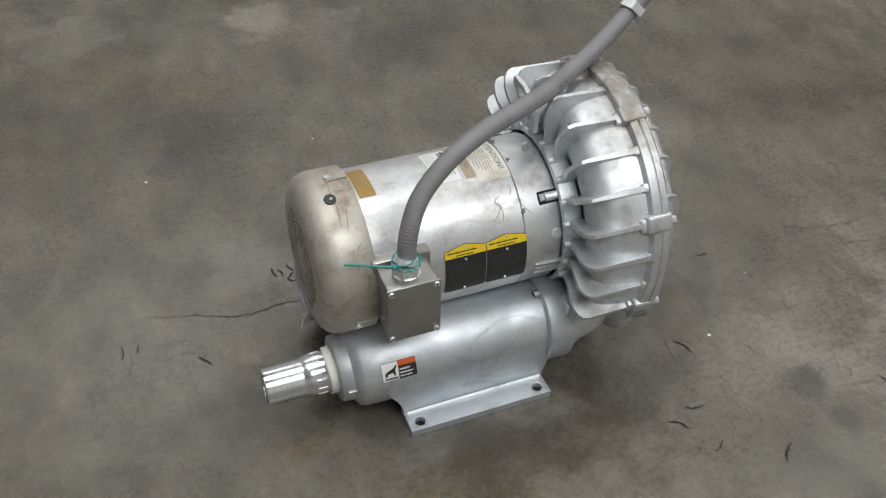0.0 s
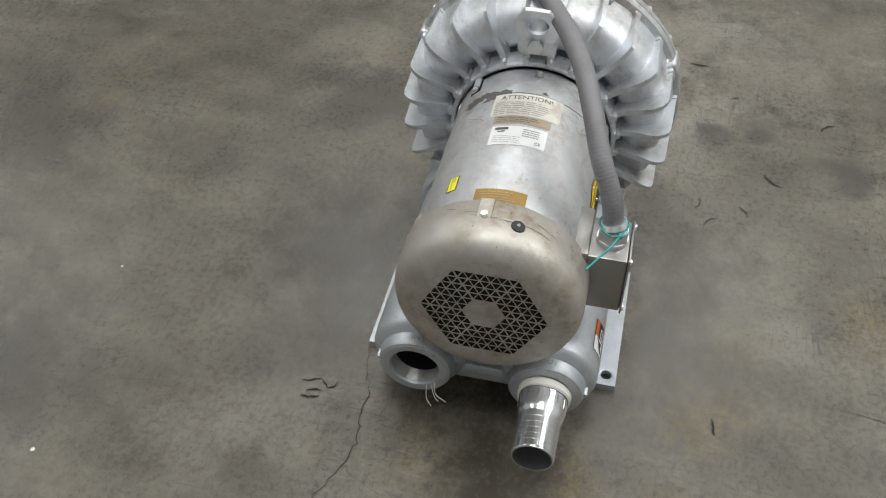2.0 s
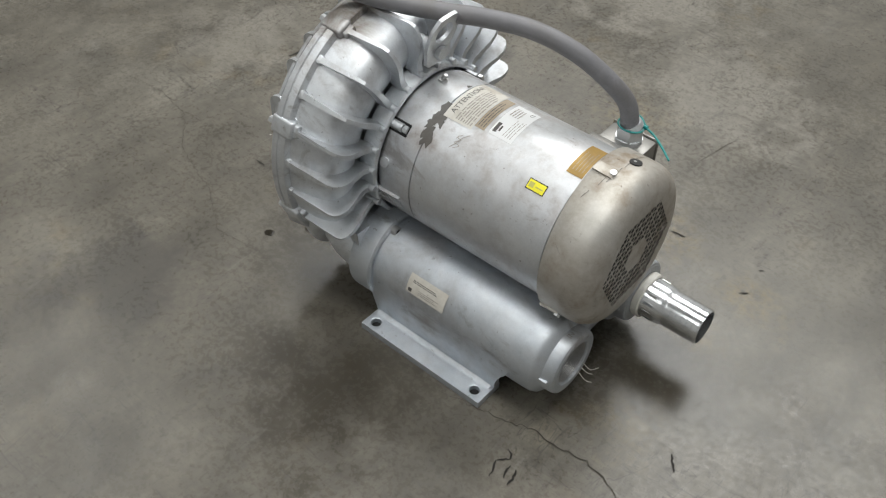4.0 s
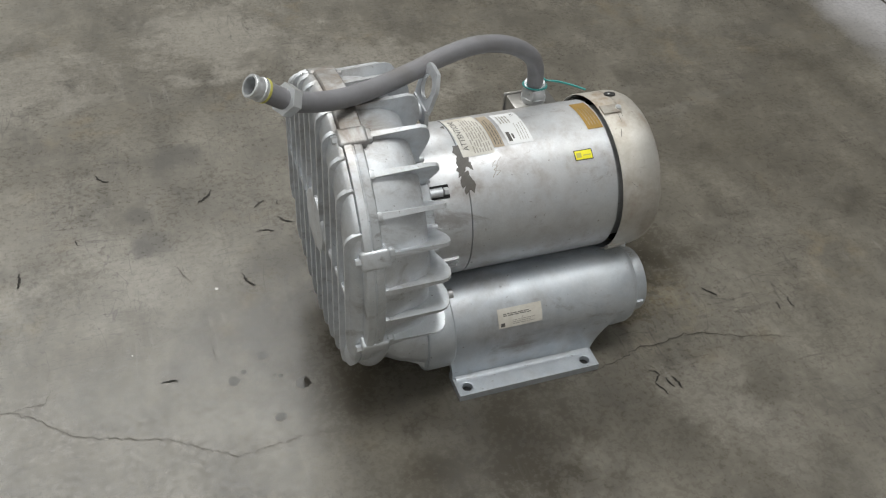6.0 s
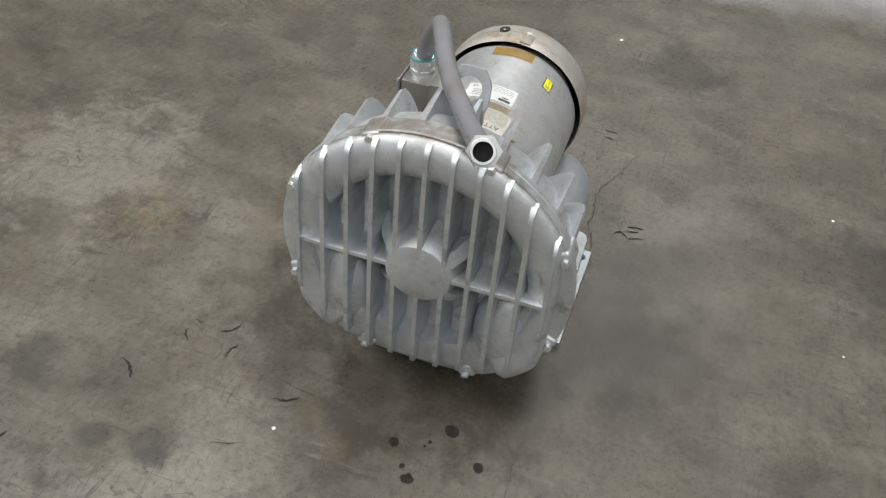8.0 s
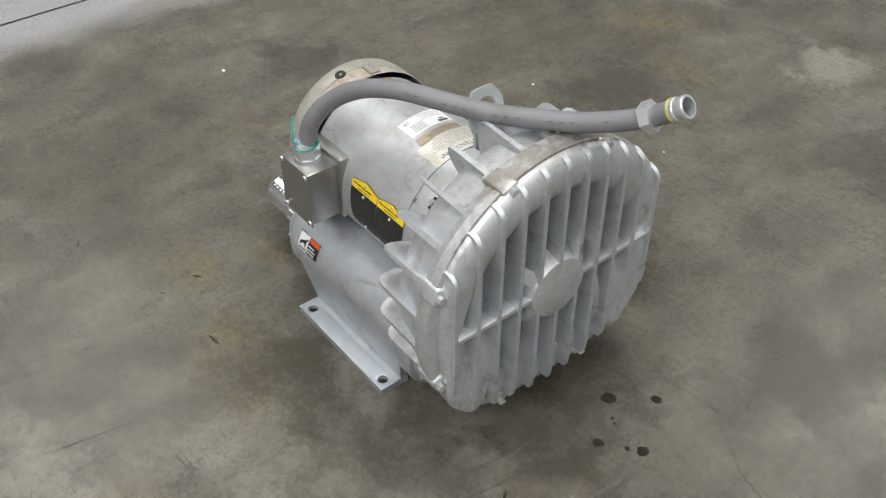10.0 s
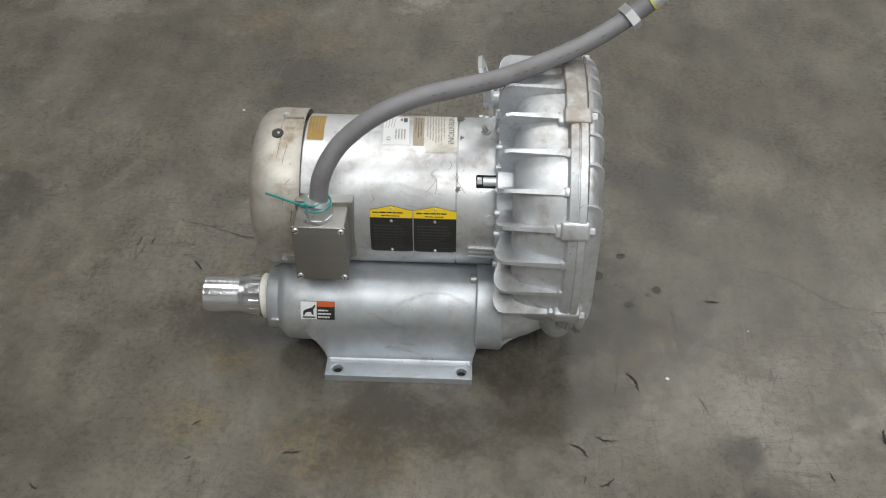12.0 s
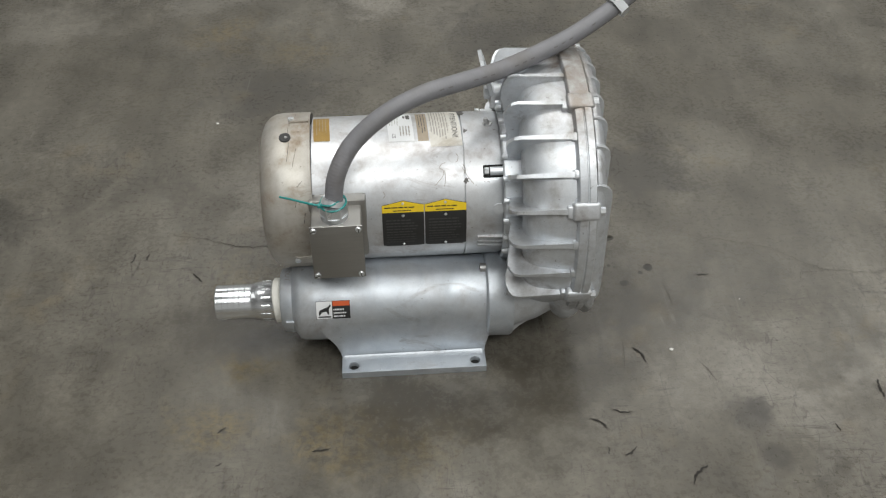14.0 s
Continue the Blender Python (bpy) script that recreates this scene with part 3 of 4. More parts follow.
def build_ports(parent):
    """Two port tubes with collars, necks, feet and screws."""
    for s in (-1, 1):
        cy = s * TY
        bm = bmesh.new()
        body = [(0.140, 0.0), (0.140, 0.070), (-0.120, 0.0725), (-0.165, 0.0725), (-0.188, 0.0715), (-0.196, 0.068), (-0.201, 0.060), (-0.203, 0.0545), (-0.206, 0.053), (-0.222, 0.052),
                (-0.225, 0.0495), (-0.225, 0.039), (-0.222, 0.0365), (-0.120, 0.0355), (-0.120, 0.0)]
        lathe(bm, body, cy, TZ, 64)
        tube = part("port_tube", bm, M_TUBE, parent, "silver-painted port tube cast with its foot")
        bm = bmesh.new()
        lathe(bm, [(-0.1205, 0.0), (-0.1215, 0.035), (-0.200, 0.0352)], cy, TZ, 40)
        part("port_bore", bm, M_DARK, tube, "dark bore of the port")
        bm = bmesh.new()
        prof = []
        for k in range(9):
            prof += [(-0.199 - 0.0026 * k, 0.0352), (-0.2003 - 0.0026 * k, 0.0362)]
        lathe(bm, prof, cy, TZ, 40)
        part("port_thread", bm, M_BOLT, tube, "worn pipe thread in the mouth")
        # cast lip round the mouth, with small parting-line tabs
        bm = bmesh.new()
        lathe(bm, [(-0.194, 0.069), (-0.2025, 0.0600), (-0.2045, 0.0570), (-0.2200, 0.0555), (-0.2235, 0.0535), (-0.2245, 0.0490)], cy, TZ, 56)
        part("mouth_lip", bm, M_TUBE, tube)
        for side in (-1, 1):
            bm = bmesh.new()
            box(bm, -0.2165, -0.190, cy + side * 0.0575 - 0.003, cy + side * 0.0575 + 0.003, TZ - 0.002, TZ + 0.002, 0.001)
            part("parting_tab", bm, M_TUBE, tube)
        # collar and neck that lead into the ring
        bm = bmesh.new()
        lathe(bm, [(0.127, 0.060), (0.127, 0.0765), (0.130, 0.0800), (0.168, 0.0805), (0.172, 0.0785), (0.174, 0.060)], cy, TZ, 56)
        part("collar", bm, M_TUBE, tube)
        bm = bmesh.new()
        rings = []
        for x, y, z, ry, rz in ((0.165, cy, TZ, 0.072, 0.072), (0.185, cy * 1.02, TZ + 0.006, 0.068, 0.062), (0.215, s * 0.102, 0.116, 0.067, 0.058), (0.240, s * 0.100, 0.128, 0.064, 0.056), (0.262, s * 0.096, 0.140, 0.060, 0.054)):
            rings.append([bm.verts.new((x, y + ry * math.cos(i * math.pi / 24), z + rz * math.sin(i * math.pi / 24))) for i in range(48)])
        for p, q in zip(rings, rings[1:]):
            for i in range(48):
                bm.faces.new((p[i], p[(i + 1) % 48], q[(i + 1) % 48], q[i]))
        part("port_neck", bm, M_CAST, tube)
        # flat-sided casting that ties collar and ring
        bm = bmesh.new()
        side = [(0.150, 0.047), (0.170, 0.046), (0.178, 0.058), (0.186, 0.066), (0.262, 0.086), (0.262, 0.150), (0.190, 0.170), (0.160, 0.170)]

        def flank(x, z, w):
            out = 0.166 - 0.040 * max(0.0, x - 0.172) / 0.09 - 0.35 * max(0.0, 0.075 - z)
            return Vector((x, s * (out if w > 0 else 0.045), z))
        prism(bm, side, 1.0, flank)
        bevel_all(bm, 0.005, 3)
        part("neck_casting", bm, M_CAST, tube)
        # foot: web down from the tube and a drilled sole
        bm = bmesh.new()
        left = [(0.006, -0.1255), (0.030, -0.1290), (0.048, -0.1345), (0.062, -0.1420), (0.072, -0.1500), (0.100, -0.1600)]
        right = [(0.006, 0.1235), (0.030, 0.126), (0.055, 0.131), (0.100, 0.134)]
        rows = []
        for k in range(13):
            t = k / 12
            z = 0.006 + 0.094 * t
            xl, xr = (float(np.interp(z, [p[0] for p in side], [p[1] for p in side])) for side in (left, right))
            lean = 1 - (1 - t) ** 2
            rows.append([bm.verts.new((x, s * (0.1595 + (TY + 0.0696 + 0.0096 * (0.14 - x) - 0.1595) * lean - back), z)) for back in (0.0, 0.012) for x in (xl, xr)])
        for p, q in zip(rows, rows[1:]):
            for a, b in ((0, 1), (1, 3), (3, 2), (2, 0)):
                bm.faces.new((p[a], p[b], q[b], q[a]))
        for p in (rows[0], rows[-1]):
            bm.faces.new((p[0], p[1], p[3], p[2]))
        part("foot_web", bm, M_TUBE, tube)
        build_sole(tube, s)
        # fillet between web and sole
        bm = bmesh.new()
        pts = [(0.0, 0.0)] + [(0.013 - 0.013 * math.sin(a), 0.013 - 0.013 * math.cos(a)) for a in [math.pi / 2 * i / 6 for i in range(7)]]
        a = [bm.verts.new((-0.122, s * (0.158 + u), 0.0135 + v)) for u, v in pts]
        b = [bm.verts.new((0.120, s * (0.158 + u), 0.0135 + v)) for u, v in pts]
        bm.faces.new(a), bm.faces.new(b)
        for i in range(len(pts)):
            j = (i + 1) % len(pts)
            bm.faces.new((a[i], a[j], b[j], b[i]))
        part("foot_fillet", bm, M_TUBE, tube)
        # socket screw on top of the collar
        bm = bmesh.new()
        rod(bm, (0.130, s * 0.115, 0.166), (0.118, s * 0.115, 0.166), 0.0085, None, 20)
        bevel_all(bm, 0.001, 1)
        screw = part("socket_screw", bm, M_BOLT, tube, "socket-head screw")
        bm = bmesh.new()
        rod(bm, (0.1185, s * 0.115, 0.166), (0.1172, s * 0.115, 0.166), 0.0045, None, 6)
        part("socket", bm, M_DARK, screw)
    for k, (dy, dz, ex, ey, ez) in enumerate(((-0.024, -0.030, -0.240, -0.040, -0.052), (-0.018, -0.033, -0.246, -0.030, -0.058), (-0.030, -0.024, -0.243, -0.052, -0.045))):
        bm = bmesh.new()
        a, b = Vector((-0.222, TY + dy, TZ + dz)), Vector((ex, TY + ey, TZ + ez))
        sweep(bm, spline([a, (a + b) / 2 + Vector((-0.004, 0.003 * k, -0.004)), b], 8), 0.0005, 6)
        part("packing_strand", bm, M_TAPE, parent, "loose strand of thread packing")
    # web that ties the two tubes
    bm = bmesh.new()
    box(bm, -0.190, 0.150, -0.045, 0.045, 0.050, 0.085, 0.006)
    part("tie_web", bm, M_TUBE, parent)


def build_sole(tube, s):
    """Foot plate with two through holes."""
    bm = bmesh.new()
    x0, x1, ya, yb, z0, z1 = -0.1265, 0.1245, 0.146, 0.2005, 0.0004, 0.0135
    holes = ((-0.106, 0.184), (0.106, 0.184))
    r, n = 0.0085, 20
    # three fields along x: around each hole a square ring, and the plain middle
    def ring(cx, cy, h, z):
        sq, ci = [], []
        for i in range(n):
            a = 2 * math.pi * i / n + math.pi / 4
            c, d = math.cos(a), math.sin(a)
            k = h / max(abs(c), abs(d))
            sq.append(bm.verts.new((cx + c * k, s * (cy + d * k), z)))
            ci.append(bm.verts.new((cx + c * r, s * (cy + d * r), z)))
        for i in range(n):
            j = (i + 1) % n
            bm.faces.new((sq[i], sq[j], ci[j], ci[i]))
        return ci
    h = 0.0145
    for cx, cy in holes:
        t = ring(cx, cy, h, z1)
        b = ring(cx, cy, h, z0)
        for i in range(n):
            bm.faces.new((t[i], t[(i + 1) % n], b[(i + 1) % n], b[i]))
    xs = [x0, -0.106 - h, -0.106 + h, 0.106 - h, 0.106 + h, x1]
    ys = [ya, 0.184 - h, 0.184 + h, yb]
    for z in (z0, z1):
        for i in range(5):
            for j in range(3):
                if j == 1 and i in (1, 3):
                    continue
                bm.faces.new([bm.verts.new((x, s * y, z)) for x, y in ((xs[i], ys[j]), (xs[i + 1], ys[j]), (xs[i + 1], ys[j + 1]), (xs[i], ys[j + 1]))])
    for p, q in (((x0, ya), (x1, ya)), ((x1, ya), (x1, yb)), ((x1, yb), (x0, yb)), ((x0, yb), (x0, ya))):
        bm.faces.new([bm.verts.new((x, s * y, z)) for (x, y), z in ((p, z0), (q, z0), (q, z1), (p, z1))])
    bmesh.ops.remove_doubles(bm, verts=bm.verts[:], dist=0.0002)
    rim = [e for e in bm.edges if len(e.link_faces) == 2 and e.calc_face_angle(0) > 1.0 and all(v.co.z > 0.01 for v in e.verts)]
    bmesh.ops.bevel(bm, geom=rim, offset=0.0015, segments=2, profile=0.5, affect="EDGES", clamp_overlap=True)
    # near-black plug in the bottom of each hole
    for cx, cy in holes:
        plug = bmesh.new()
        rod(plug, (cx, s * cy, 0.0006), (cx, s * cy, 0.0045), r * 0.98, None, 20)
        part("bolt_hole", plug, M_DARK, tube, "bolt hole with a black plug at its bottom")
    part("foot_plate", bm, M_TUBE, tube, "drilled foot plate with worn edges")


def build_motor(parent):
    R = 0.1225
    on = around(AY, AZ, R)
    bm = bmesh.new()
    lathe(bm, [(-0.185, 0.0), (-0.185, 0.110), (-0.1550, 0.110), (-0.1542, R - 0.002), (-0.1528, R), (0.0908, R), (0.0912, R - 0.004), (0.0926, R - 0.004), (0.0930, R), (0.150, R), (0.160, R - 0.004), (0.163, R - 0.012), (0.163, 0.0)], AY, AZ, 96)
    motor = part("motor_shell", bm, M_MOTOR, parent, "silver-painted motor shell with stains and scratches")
    # foot rail under the motor
    bm = bmesh.new()
    box(bm, -0.140, 0.140, AY - 0.055, AY + 0.055, 0.118, 0.160, 0.004)
    part("motor_saddle", bm, M_MOTOR, motor)
    # end-bell pockets with bolts, each recess's shade made as a black block
    for a in (46, -46):
        m = Matrix.Translation((0, AY, AZ)) @ Matrix.Rotation(radians(a), 4, "X")
        bm = bmesh.new()
        box(bm, 0.122, 0.1605, -0.0105, 0.0105, R - 0.010, R + 0.0012, 0.0015, 1, m)
        pocket = part("bolt_pocket", bm, M_DARK, motor, "black block standing for a shaded recess with a bolt head")
        bm = bmesh.new()
        rod(bm, m @ Vector((0.124, 0, R + 0.0015)), m @ Vector((0.131, 0, R + 0.0015)), 0.0062, None, 6)
        part("bolt", bm, M_ZINC, pocket)
        bm = bmesh.new()
        rod(bm, m @ Vector((0.133, 0, R - 0.001)), m @ Vector((0.175, 0, R - 0.001)), 0.0075, None, 16)
        part("lug", bm, M_CAST, pocket)
    for a in (75, -75):
        bm = bmesh.new()
        c = on(0.146, a, -0.001)
        d = on(0.146, a, 0.0012)
        rod(bm, c, d, 0.009, None, 24)
        part("end_disc", bm, M_MOTOR, motor)
    # raised drain ribs low on both flanks of the end bell
    for side in (1, -1):
        for i in range(3):
            a = side * (100 + 5.0 * i)
            bm = bmesh.new()
            p = [on(0.112, a - 0.9, -0.001), on(0.112, a + 0.9, -0.001), on(0.162, a + 0.9, -0.001), on(0.162, a - 0.9, -0.001)]
            q = [on(0.112, a - 0.6, 0.004), on(0.112, a + 0.6, 0.004), on(0.162, a + 0.6, 0.006), on(0.162, a - 0.6, 0.006)]
            va, vb = [bm.verts.new(v) for v in p], [bm.verts.new(v) for v in q]
            bm.faces.new(vb)
            for k in range(4):
                bm.faces.new((va[k], va[(k + 1) % 4], vb[(k + 1) % 4], vb[k]))
            part("drain_rib", bm, M_MOTOR, motor)
    # grease fitting on the crown of the end bell
    bm = bmesh.new()
    rod(bm, on(0.136, 3, -0.002), on(0.136, 3, 0.003), 0.008, None, 6)
    rod(bm, on(0.136, 3, 0.003), on(0.133, 3, 0.008), 0.0042, 0.0032, 12)
    rod(bm, on(0.133, 3, 0.008), on(0.132, 3, 0.0115), 0.0045, 0.003, 12)
    part("grease_fitting", bm, M_BOLT, motor, "small steel grease fitting")
    # peeled paint along the end-bell seam
    rng = random.Random(4)
    for a, x, size in ((-16, 0.094, 0.012), (-22, 0.090, 0.016), (-27, 0.094, 0.014), (-33, 0.097, 0.012), (-40, 0.093, 0.016), (-45, 0.090, 0.013), (-30, 0.083, 0.010), (10, 0.097, 0.006), (52, 0.094, 0.006)):
        bm = bmesh.new()
        n = 14
        pts = []
        for i in range(n):
            t = 2 * math.pi * i / n
            r = size * 1.25 * rng.uniform(0.35, 1.0)
            pts.append((x + r * 0.7 * math.cos(t), a + math.degrees(r * math.sin(t) / R)))
        wrapped_outline(bm, on, pts, 0.0005)
        part("peeled_patch", bm, M_BARE, motor, "bare patch where paint has peeled")

    # ---- fan cover
    bm = bmesh.new()
    C = 0.1315
    prof = [(-0.200, C - 0.0022), (-0.156, C - 0.0018), (-0.155, C - 0.001), (-0.156, C), (-0.203, C), (-0.215, C - 0.0020), (-0.225, C - 0.0070), (-0.232, C - 0.0145), (-0.2366, C - 0.0245), (-0.2386, C - 0.0360)]
    lathe(bm, prof, AY, AZ, 96)
    # the rim sits askew: it laps the shell on one flank and stands off on the other
    for v in bm.verts:
        if v.co.x > -0.198:
            v.co.x -= 0.0028 * (v.co.y - AY) / C
    # flat face between the rim and the six-sided grille opening
    hexr = 0.0885
    face_x = -0.2392
    def hexpoint(t, rad):
        k = (t % 60.0) - 30.0
        return rad * math.cos(radians(30)) / math.cos(radians(k))
    n = 96
    outer = [bm.verts.new((prof[-1][0], AY + prof[-1][1] * math.cos(2 * math.pi * i / n), AZ + prof[-1][1] * math.sin(2 * math.pi * i / n))) for i in range(n)]
    inner = []
    for i in range(n):
        t = 360.0 * i / n
        r = hexpoint(t, hexr)
        inner.append(bm.verts.new((face_x, AY + r * math.cos(radians(t)), AZ + r * math.sin(radians(t)))))
    for i in range(n):
        j = (i + 1) % n
        bm.faces.new((outer[i], outer[j], inner[j], inner[i]))
    bmesh.ops.remove_doubles(bm, verts=bm.verts[:], dist=0.0001)
    cover = part("fan_cover", bm, M_COVER, parent, "grimy silver fan cover with a six-sided grille", 50)
    # grille: triangular cells between the outer and inner hexagon
    bm = bmesh.new()
    N, n_in = 6, 2
    step = hexr / N
    e1, e2 = Vector((step, 0)), Vector((step / 2, step * math.sqrt(3) / 2))
    for i in range(-2 * N, 2 * N):
        for j in range(-2 * N, 2 * N):
            o = e1 * i + e2 * j
            for tri in ((o, o + e1, o + e2), (o + e1, o + e1 + e2, o + e2)):
                c = (tri[0] + tri[1] + tri[2]) / 3
                # distance in the hexagonal norm with corners on the y axis
                d = max(abs(c.y), abs(c.x) * math.sqrt(3) / 2 + abs(c.y) / 2) / (math.sqrt(3) / 2)
                if d > hexr - 0.001:
                    continue
                if d < n_in * step:
                    bm.faces.new([bm.verts.new((face_x, AY + p.x, AZ + p.y)) for p in tri])
                    continue
                # spokes to the six corners stay solid
                ang = math.degrees(math.atan2(c.y, c.x)) % 60
                off = c.length * abs(math.sin(radians(min(ang, 60 - ang))))
                k = 0.85 if off > step * 0.5 else 0.74
                a = [bm.verts.new((face_x, AY + p.x, AZ + p.y)) for p in tri]
                b = [bm.verts.new((face_x, AY + c.x + (p.x - c.x) * k, AZ + c.y + (p.y - c.y) * k)) for p in tri]
                g = [bm.verts.new((face_x + 0.0006, AY + c.x + (p.x - c.x) * k, AZ + c.y + (p.y - c.y) * k)) for p in tri]
                for q in range(3):
                    w = (q + 1) % 3
                    bm.faces.new((a[q], a[w], b[w], b[q]))
                    bm.faces.new((b[q], b[w], g[w], g[q]))
    part("grille", bm, M_COVER, cover, "pressed grille of small triangular holes", 30)
    # added black disc gives the cover's inside its shade, no fan is modelled
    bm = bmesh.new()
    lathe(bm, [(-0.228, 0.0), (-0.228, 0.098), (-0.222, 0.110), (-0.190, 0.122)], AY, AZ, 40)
    part("fan_shadow_disc", bm, M_DARK, cover, "black disc standing for the shaded space behind the grille")
    # black plug, pressed lug with screw
    on_c = around(AY, AZ, C)
    bm = bmesh.new()
    rod(bm, on_c(-0.194, 14, -0.002), on_c(-0.194, 14, 0.0018), 0.0098, 0.0092, 28)
    plug = part("rubber_plug", bm, M_BLACK, cover, "round black plug")
    bm = bmesh.new()
    rod(bm, on_c(-0.1925, 14, 0.0015), on_c(-0.1925, 14, 0.0026), 0.0028, 0.002, 14)
    part("plug_pin", bm, M_BOLT, plug)
    for a in (-6, 114, 234):
        bm = bmesh.new()
        prism(bm, [(-0.190, 0.0), (-0.186, 0.005), (-0.160, 0.0065), (-0.157, 0.0065), (-0.157, -0.003), (-0.190, -0.003)], 0.018,
              lambda u, v, w: on_c(u, a + math.degrees(w / C), v * 0.55))
        bevel_all(bm, 0.0018, 2)
        lug = part("cover_lug", bm, M_COVER, cover)
        bm = bmesh.new()
        rod(bm, on_c(-0.186, a, 0.001), on_c(-0.186, a, 0.0052), 0.0052, None, 6)
        part("screw", bm, M_ZINC, lug)

    # ---- junction box
    bm = bmesh.new()
    box(bm, -0.1545, -0.076, -0.181, -0.115, 0.222, 0.322, 0.003)
    jbox = part("junction_box", bm, M_BOX, parent, "brushed steel junction box")
    bm = bmesh.new()
    box(bm, -0.160, -0.068, -0.128, -0.096, 0.216, 0.331, 0.004)
    part("box_base", bm, M_BOX, jbox)
    bm = bmesh.new()
    box(bm, -0.1565, -0.0735, -0.1845, -0.1815, 0.2195, 0.3245, 0.0012)
    lid = part("lid", bm, M_BOX, jbox, "flat brushed lid held by four screws")
    for x in (-0.150, -0.0805):
        for z in (0.2265, 0.3175):
            bm = bmesh.new()
            rod(bm, (x, -0.1840, z), (x, -0.1872, z), 0.0052, 0.0040, 16)
            screw = part("lid_screw", bm, M_ZINC, lid)
            bm = bmesh.new()
            box(bm, -0.0042, 0.0042, -0.0004, 0.0003, -0.0006, 0.0006, 0, 1, Matrix.Translation((x, -0.1873, z)) @ Matrix.Rotation(radians(35 + 4000 * (x + z)), 4, "Y"))
            part("slot", bm, M_DARK, screw)
    return motor, cover, jbox


def build_conduit(parent):
    """Grey flexible conduit from the box over the ring to its loose end."""
    pts = HOSE
    path = spline(pts, 80)
    bm = bmesh.new()
    length = sum((a - b).length for a, b in zip(path, path[1:]))
    sweep(bm, path[:-16], lambda s: 0.0142 + 0.00022 * math.sin(s * 2 * math.pi / 0.0048) * max(0.10, 1.0 - s / 0.20), 22)
    hose = part("conduit", bm, M_HOSE, parent, "grey ribbed rubber conduit arching over the ring")
    # faded print along the sheath
    for k in range(20):
        i = int(len(path) * (0.44 + 0.021 * k))
        if i + 8 >= len(path) or k % 5 in (2, 3):
            continue
        p, d = path[i], (path[i + 2] - path[i - 2]).normalized()
        out = (Vector((0, -1, 0.35)) - d * Vector((0, -1, 0.35)).dot(d)).normalized()
        up = d.cross(out)
        bm = bmesh.new()
        a, b = p + d * 0.0038, p - d * 0.0038
        q = []
        for e, w in ((a, 0.0009), (a, -0.0009), (b, -0.0009), (b, 0.0009)):
            n = (out * 0.0142 + up * w).normalized()
            q.append(bm.verts.new(e + n * 0.0148))
        bm.faces.new(q)
        part("sheath_print", bm, M_SHEATHINK, hose)
    # gland on the box
    base = Vector(pts[0])
    d0 = (path[3] - path[0]).normalized()
    bm = bmesh.new()
    foot = Vector((base.x, base.y, 0.322))
    rod(bm, foot, foot + Vector((0, 0, 0.008)), 0.0215, None, 32)
    rod(bm, foot + Vector((0, 0, 0.008)), foot + Vector((0, 0, 0.028)), 0.0222, None, 6)
    bevel_all(bm, 0.0015, 2)
    gland = part("gland_nut", bm, M_ZINC, hose, "zinc-plated hexagon gland nut")
    bm = bmesh.new()
    rod(bm, foot + Vector((0, 0, 0.027)), foot + Vector((0.002, 0.002, 0.034)), 0.0195, 0.0172, 28)
    part("gland_collar", bm, M_ZINC, gland)
    # loose nut and threaded end
    i = min(range(len(path)), key=lambda k: (path[k] - Vector((0.3541, 0.0802, 0.5481))).length)
    p, d = path[i], (path[i + 2] - path[i - 2]).normalized()
    bm = bmesh.new()
    d = (d + Vector((0.0, 0.12, 0.10))).normalized()
    rod(bm, p - d * 0.007, p + d * 0.0075, 0.0222, None, 6)
    bevel_all(bm, 0.002, 2)
    part("loose_nut", bm, M_ZINC, hose, "loose zinc-plated hexagon nut")
    end, d = path[-1], (path[-1] - path[-5]).normalized()
    bm = bmesh.new()
    rod(bm, end - d * 0.0125, end - d * 0.009, 0.0163, None, 28)
    part("seal_ring", bm, M_OLIVE, hose, "yellow-green sealing ring")
    bm = bmesh.new()
    turn = d.to_track_quat("Z", "Y").to_matrix().to_4x4()
    turn.translation = end
    rings = []
    for z, r in ((-0.010, 0.0160), (-0.004, 0.0162), (-0.003, 0.0150), (0.004, 0.0150), (0.005, 0.0157), (0.011, 0.0157), (0.012, 0.0150), (0.012, 0.0122), (-0.008, 0.0119)):
        rings.append([bm.verts.new(turn @ Vector((r * math.cos(2 * math.pi * k / 28), r * math.sin(2 * math.pi * k / 28), z))) for k in range(28)])
    for a, b in zip(rings, rings[1:]):
        for k in range(28):
            bm.faces.new((a[k], a[(k + 1) % 28], b[(k + 1) % 28], b[k]))
    ferrule = part("ferrule", bm, M_ZINC, hose, "bright open metal end fitting")
    bm = bmesh.new()
    rod(bm, end - d * 0.0035, end - d * 0.003, 0.0121, None, 24)
    part("ferrule_bore", bm, M_DARK, ferrule)
    # teal cable tie round the gland with its loose tail
    bm = bmesh.new()
    c = foot + Vector((0.0, 0.0, 0.0285))
    loop = [c + Vector((0.0204 * math.cos(t), 0.0204 * math.sin(t), 0.003 * math.sin(t + 0.5))) for t in [2 * math.pi * k / 40 for k in range(41)]]
    sweep(bm, loop, 0.0015, 8)
    tie = part("cable_tie", bm, M_TEAL, hose, "teal plastic cable tie with a loose tail")
    bm = bmesh.new()
    s0 = c + Vector((-0.020, -0.009, 0.001))
    tip = Vector((-0.2019, -0.1283, 0.3445))
    tail = spline([s0, s0.lerp(tip, 0.35) + Vector((0, -0.003, 0.002)), s0.lerp(tip, 0.7) + Vector((0, -0.002, 0.002)), tip], 12)
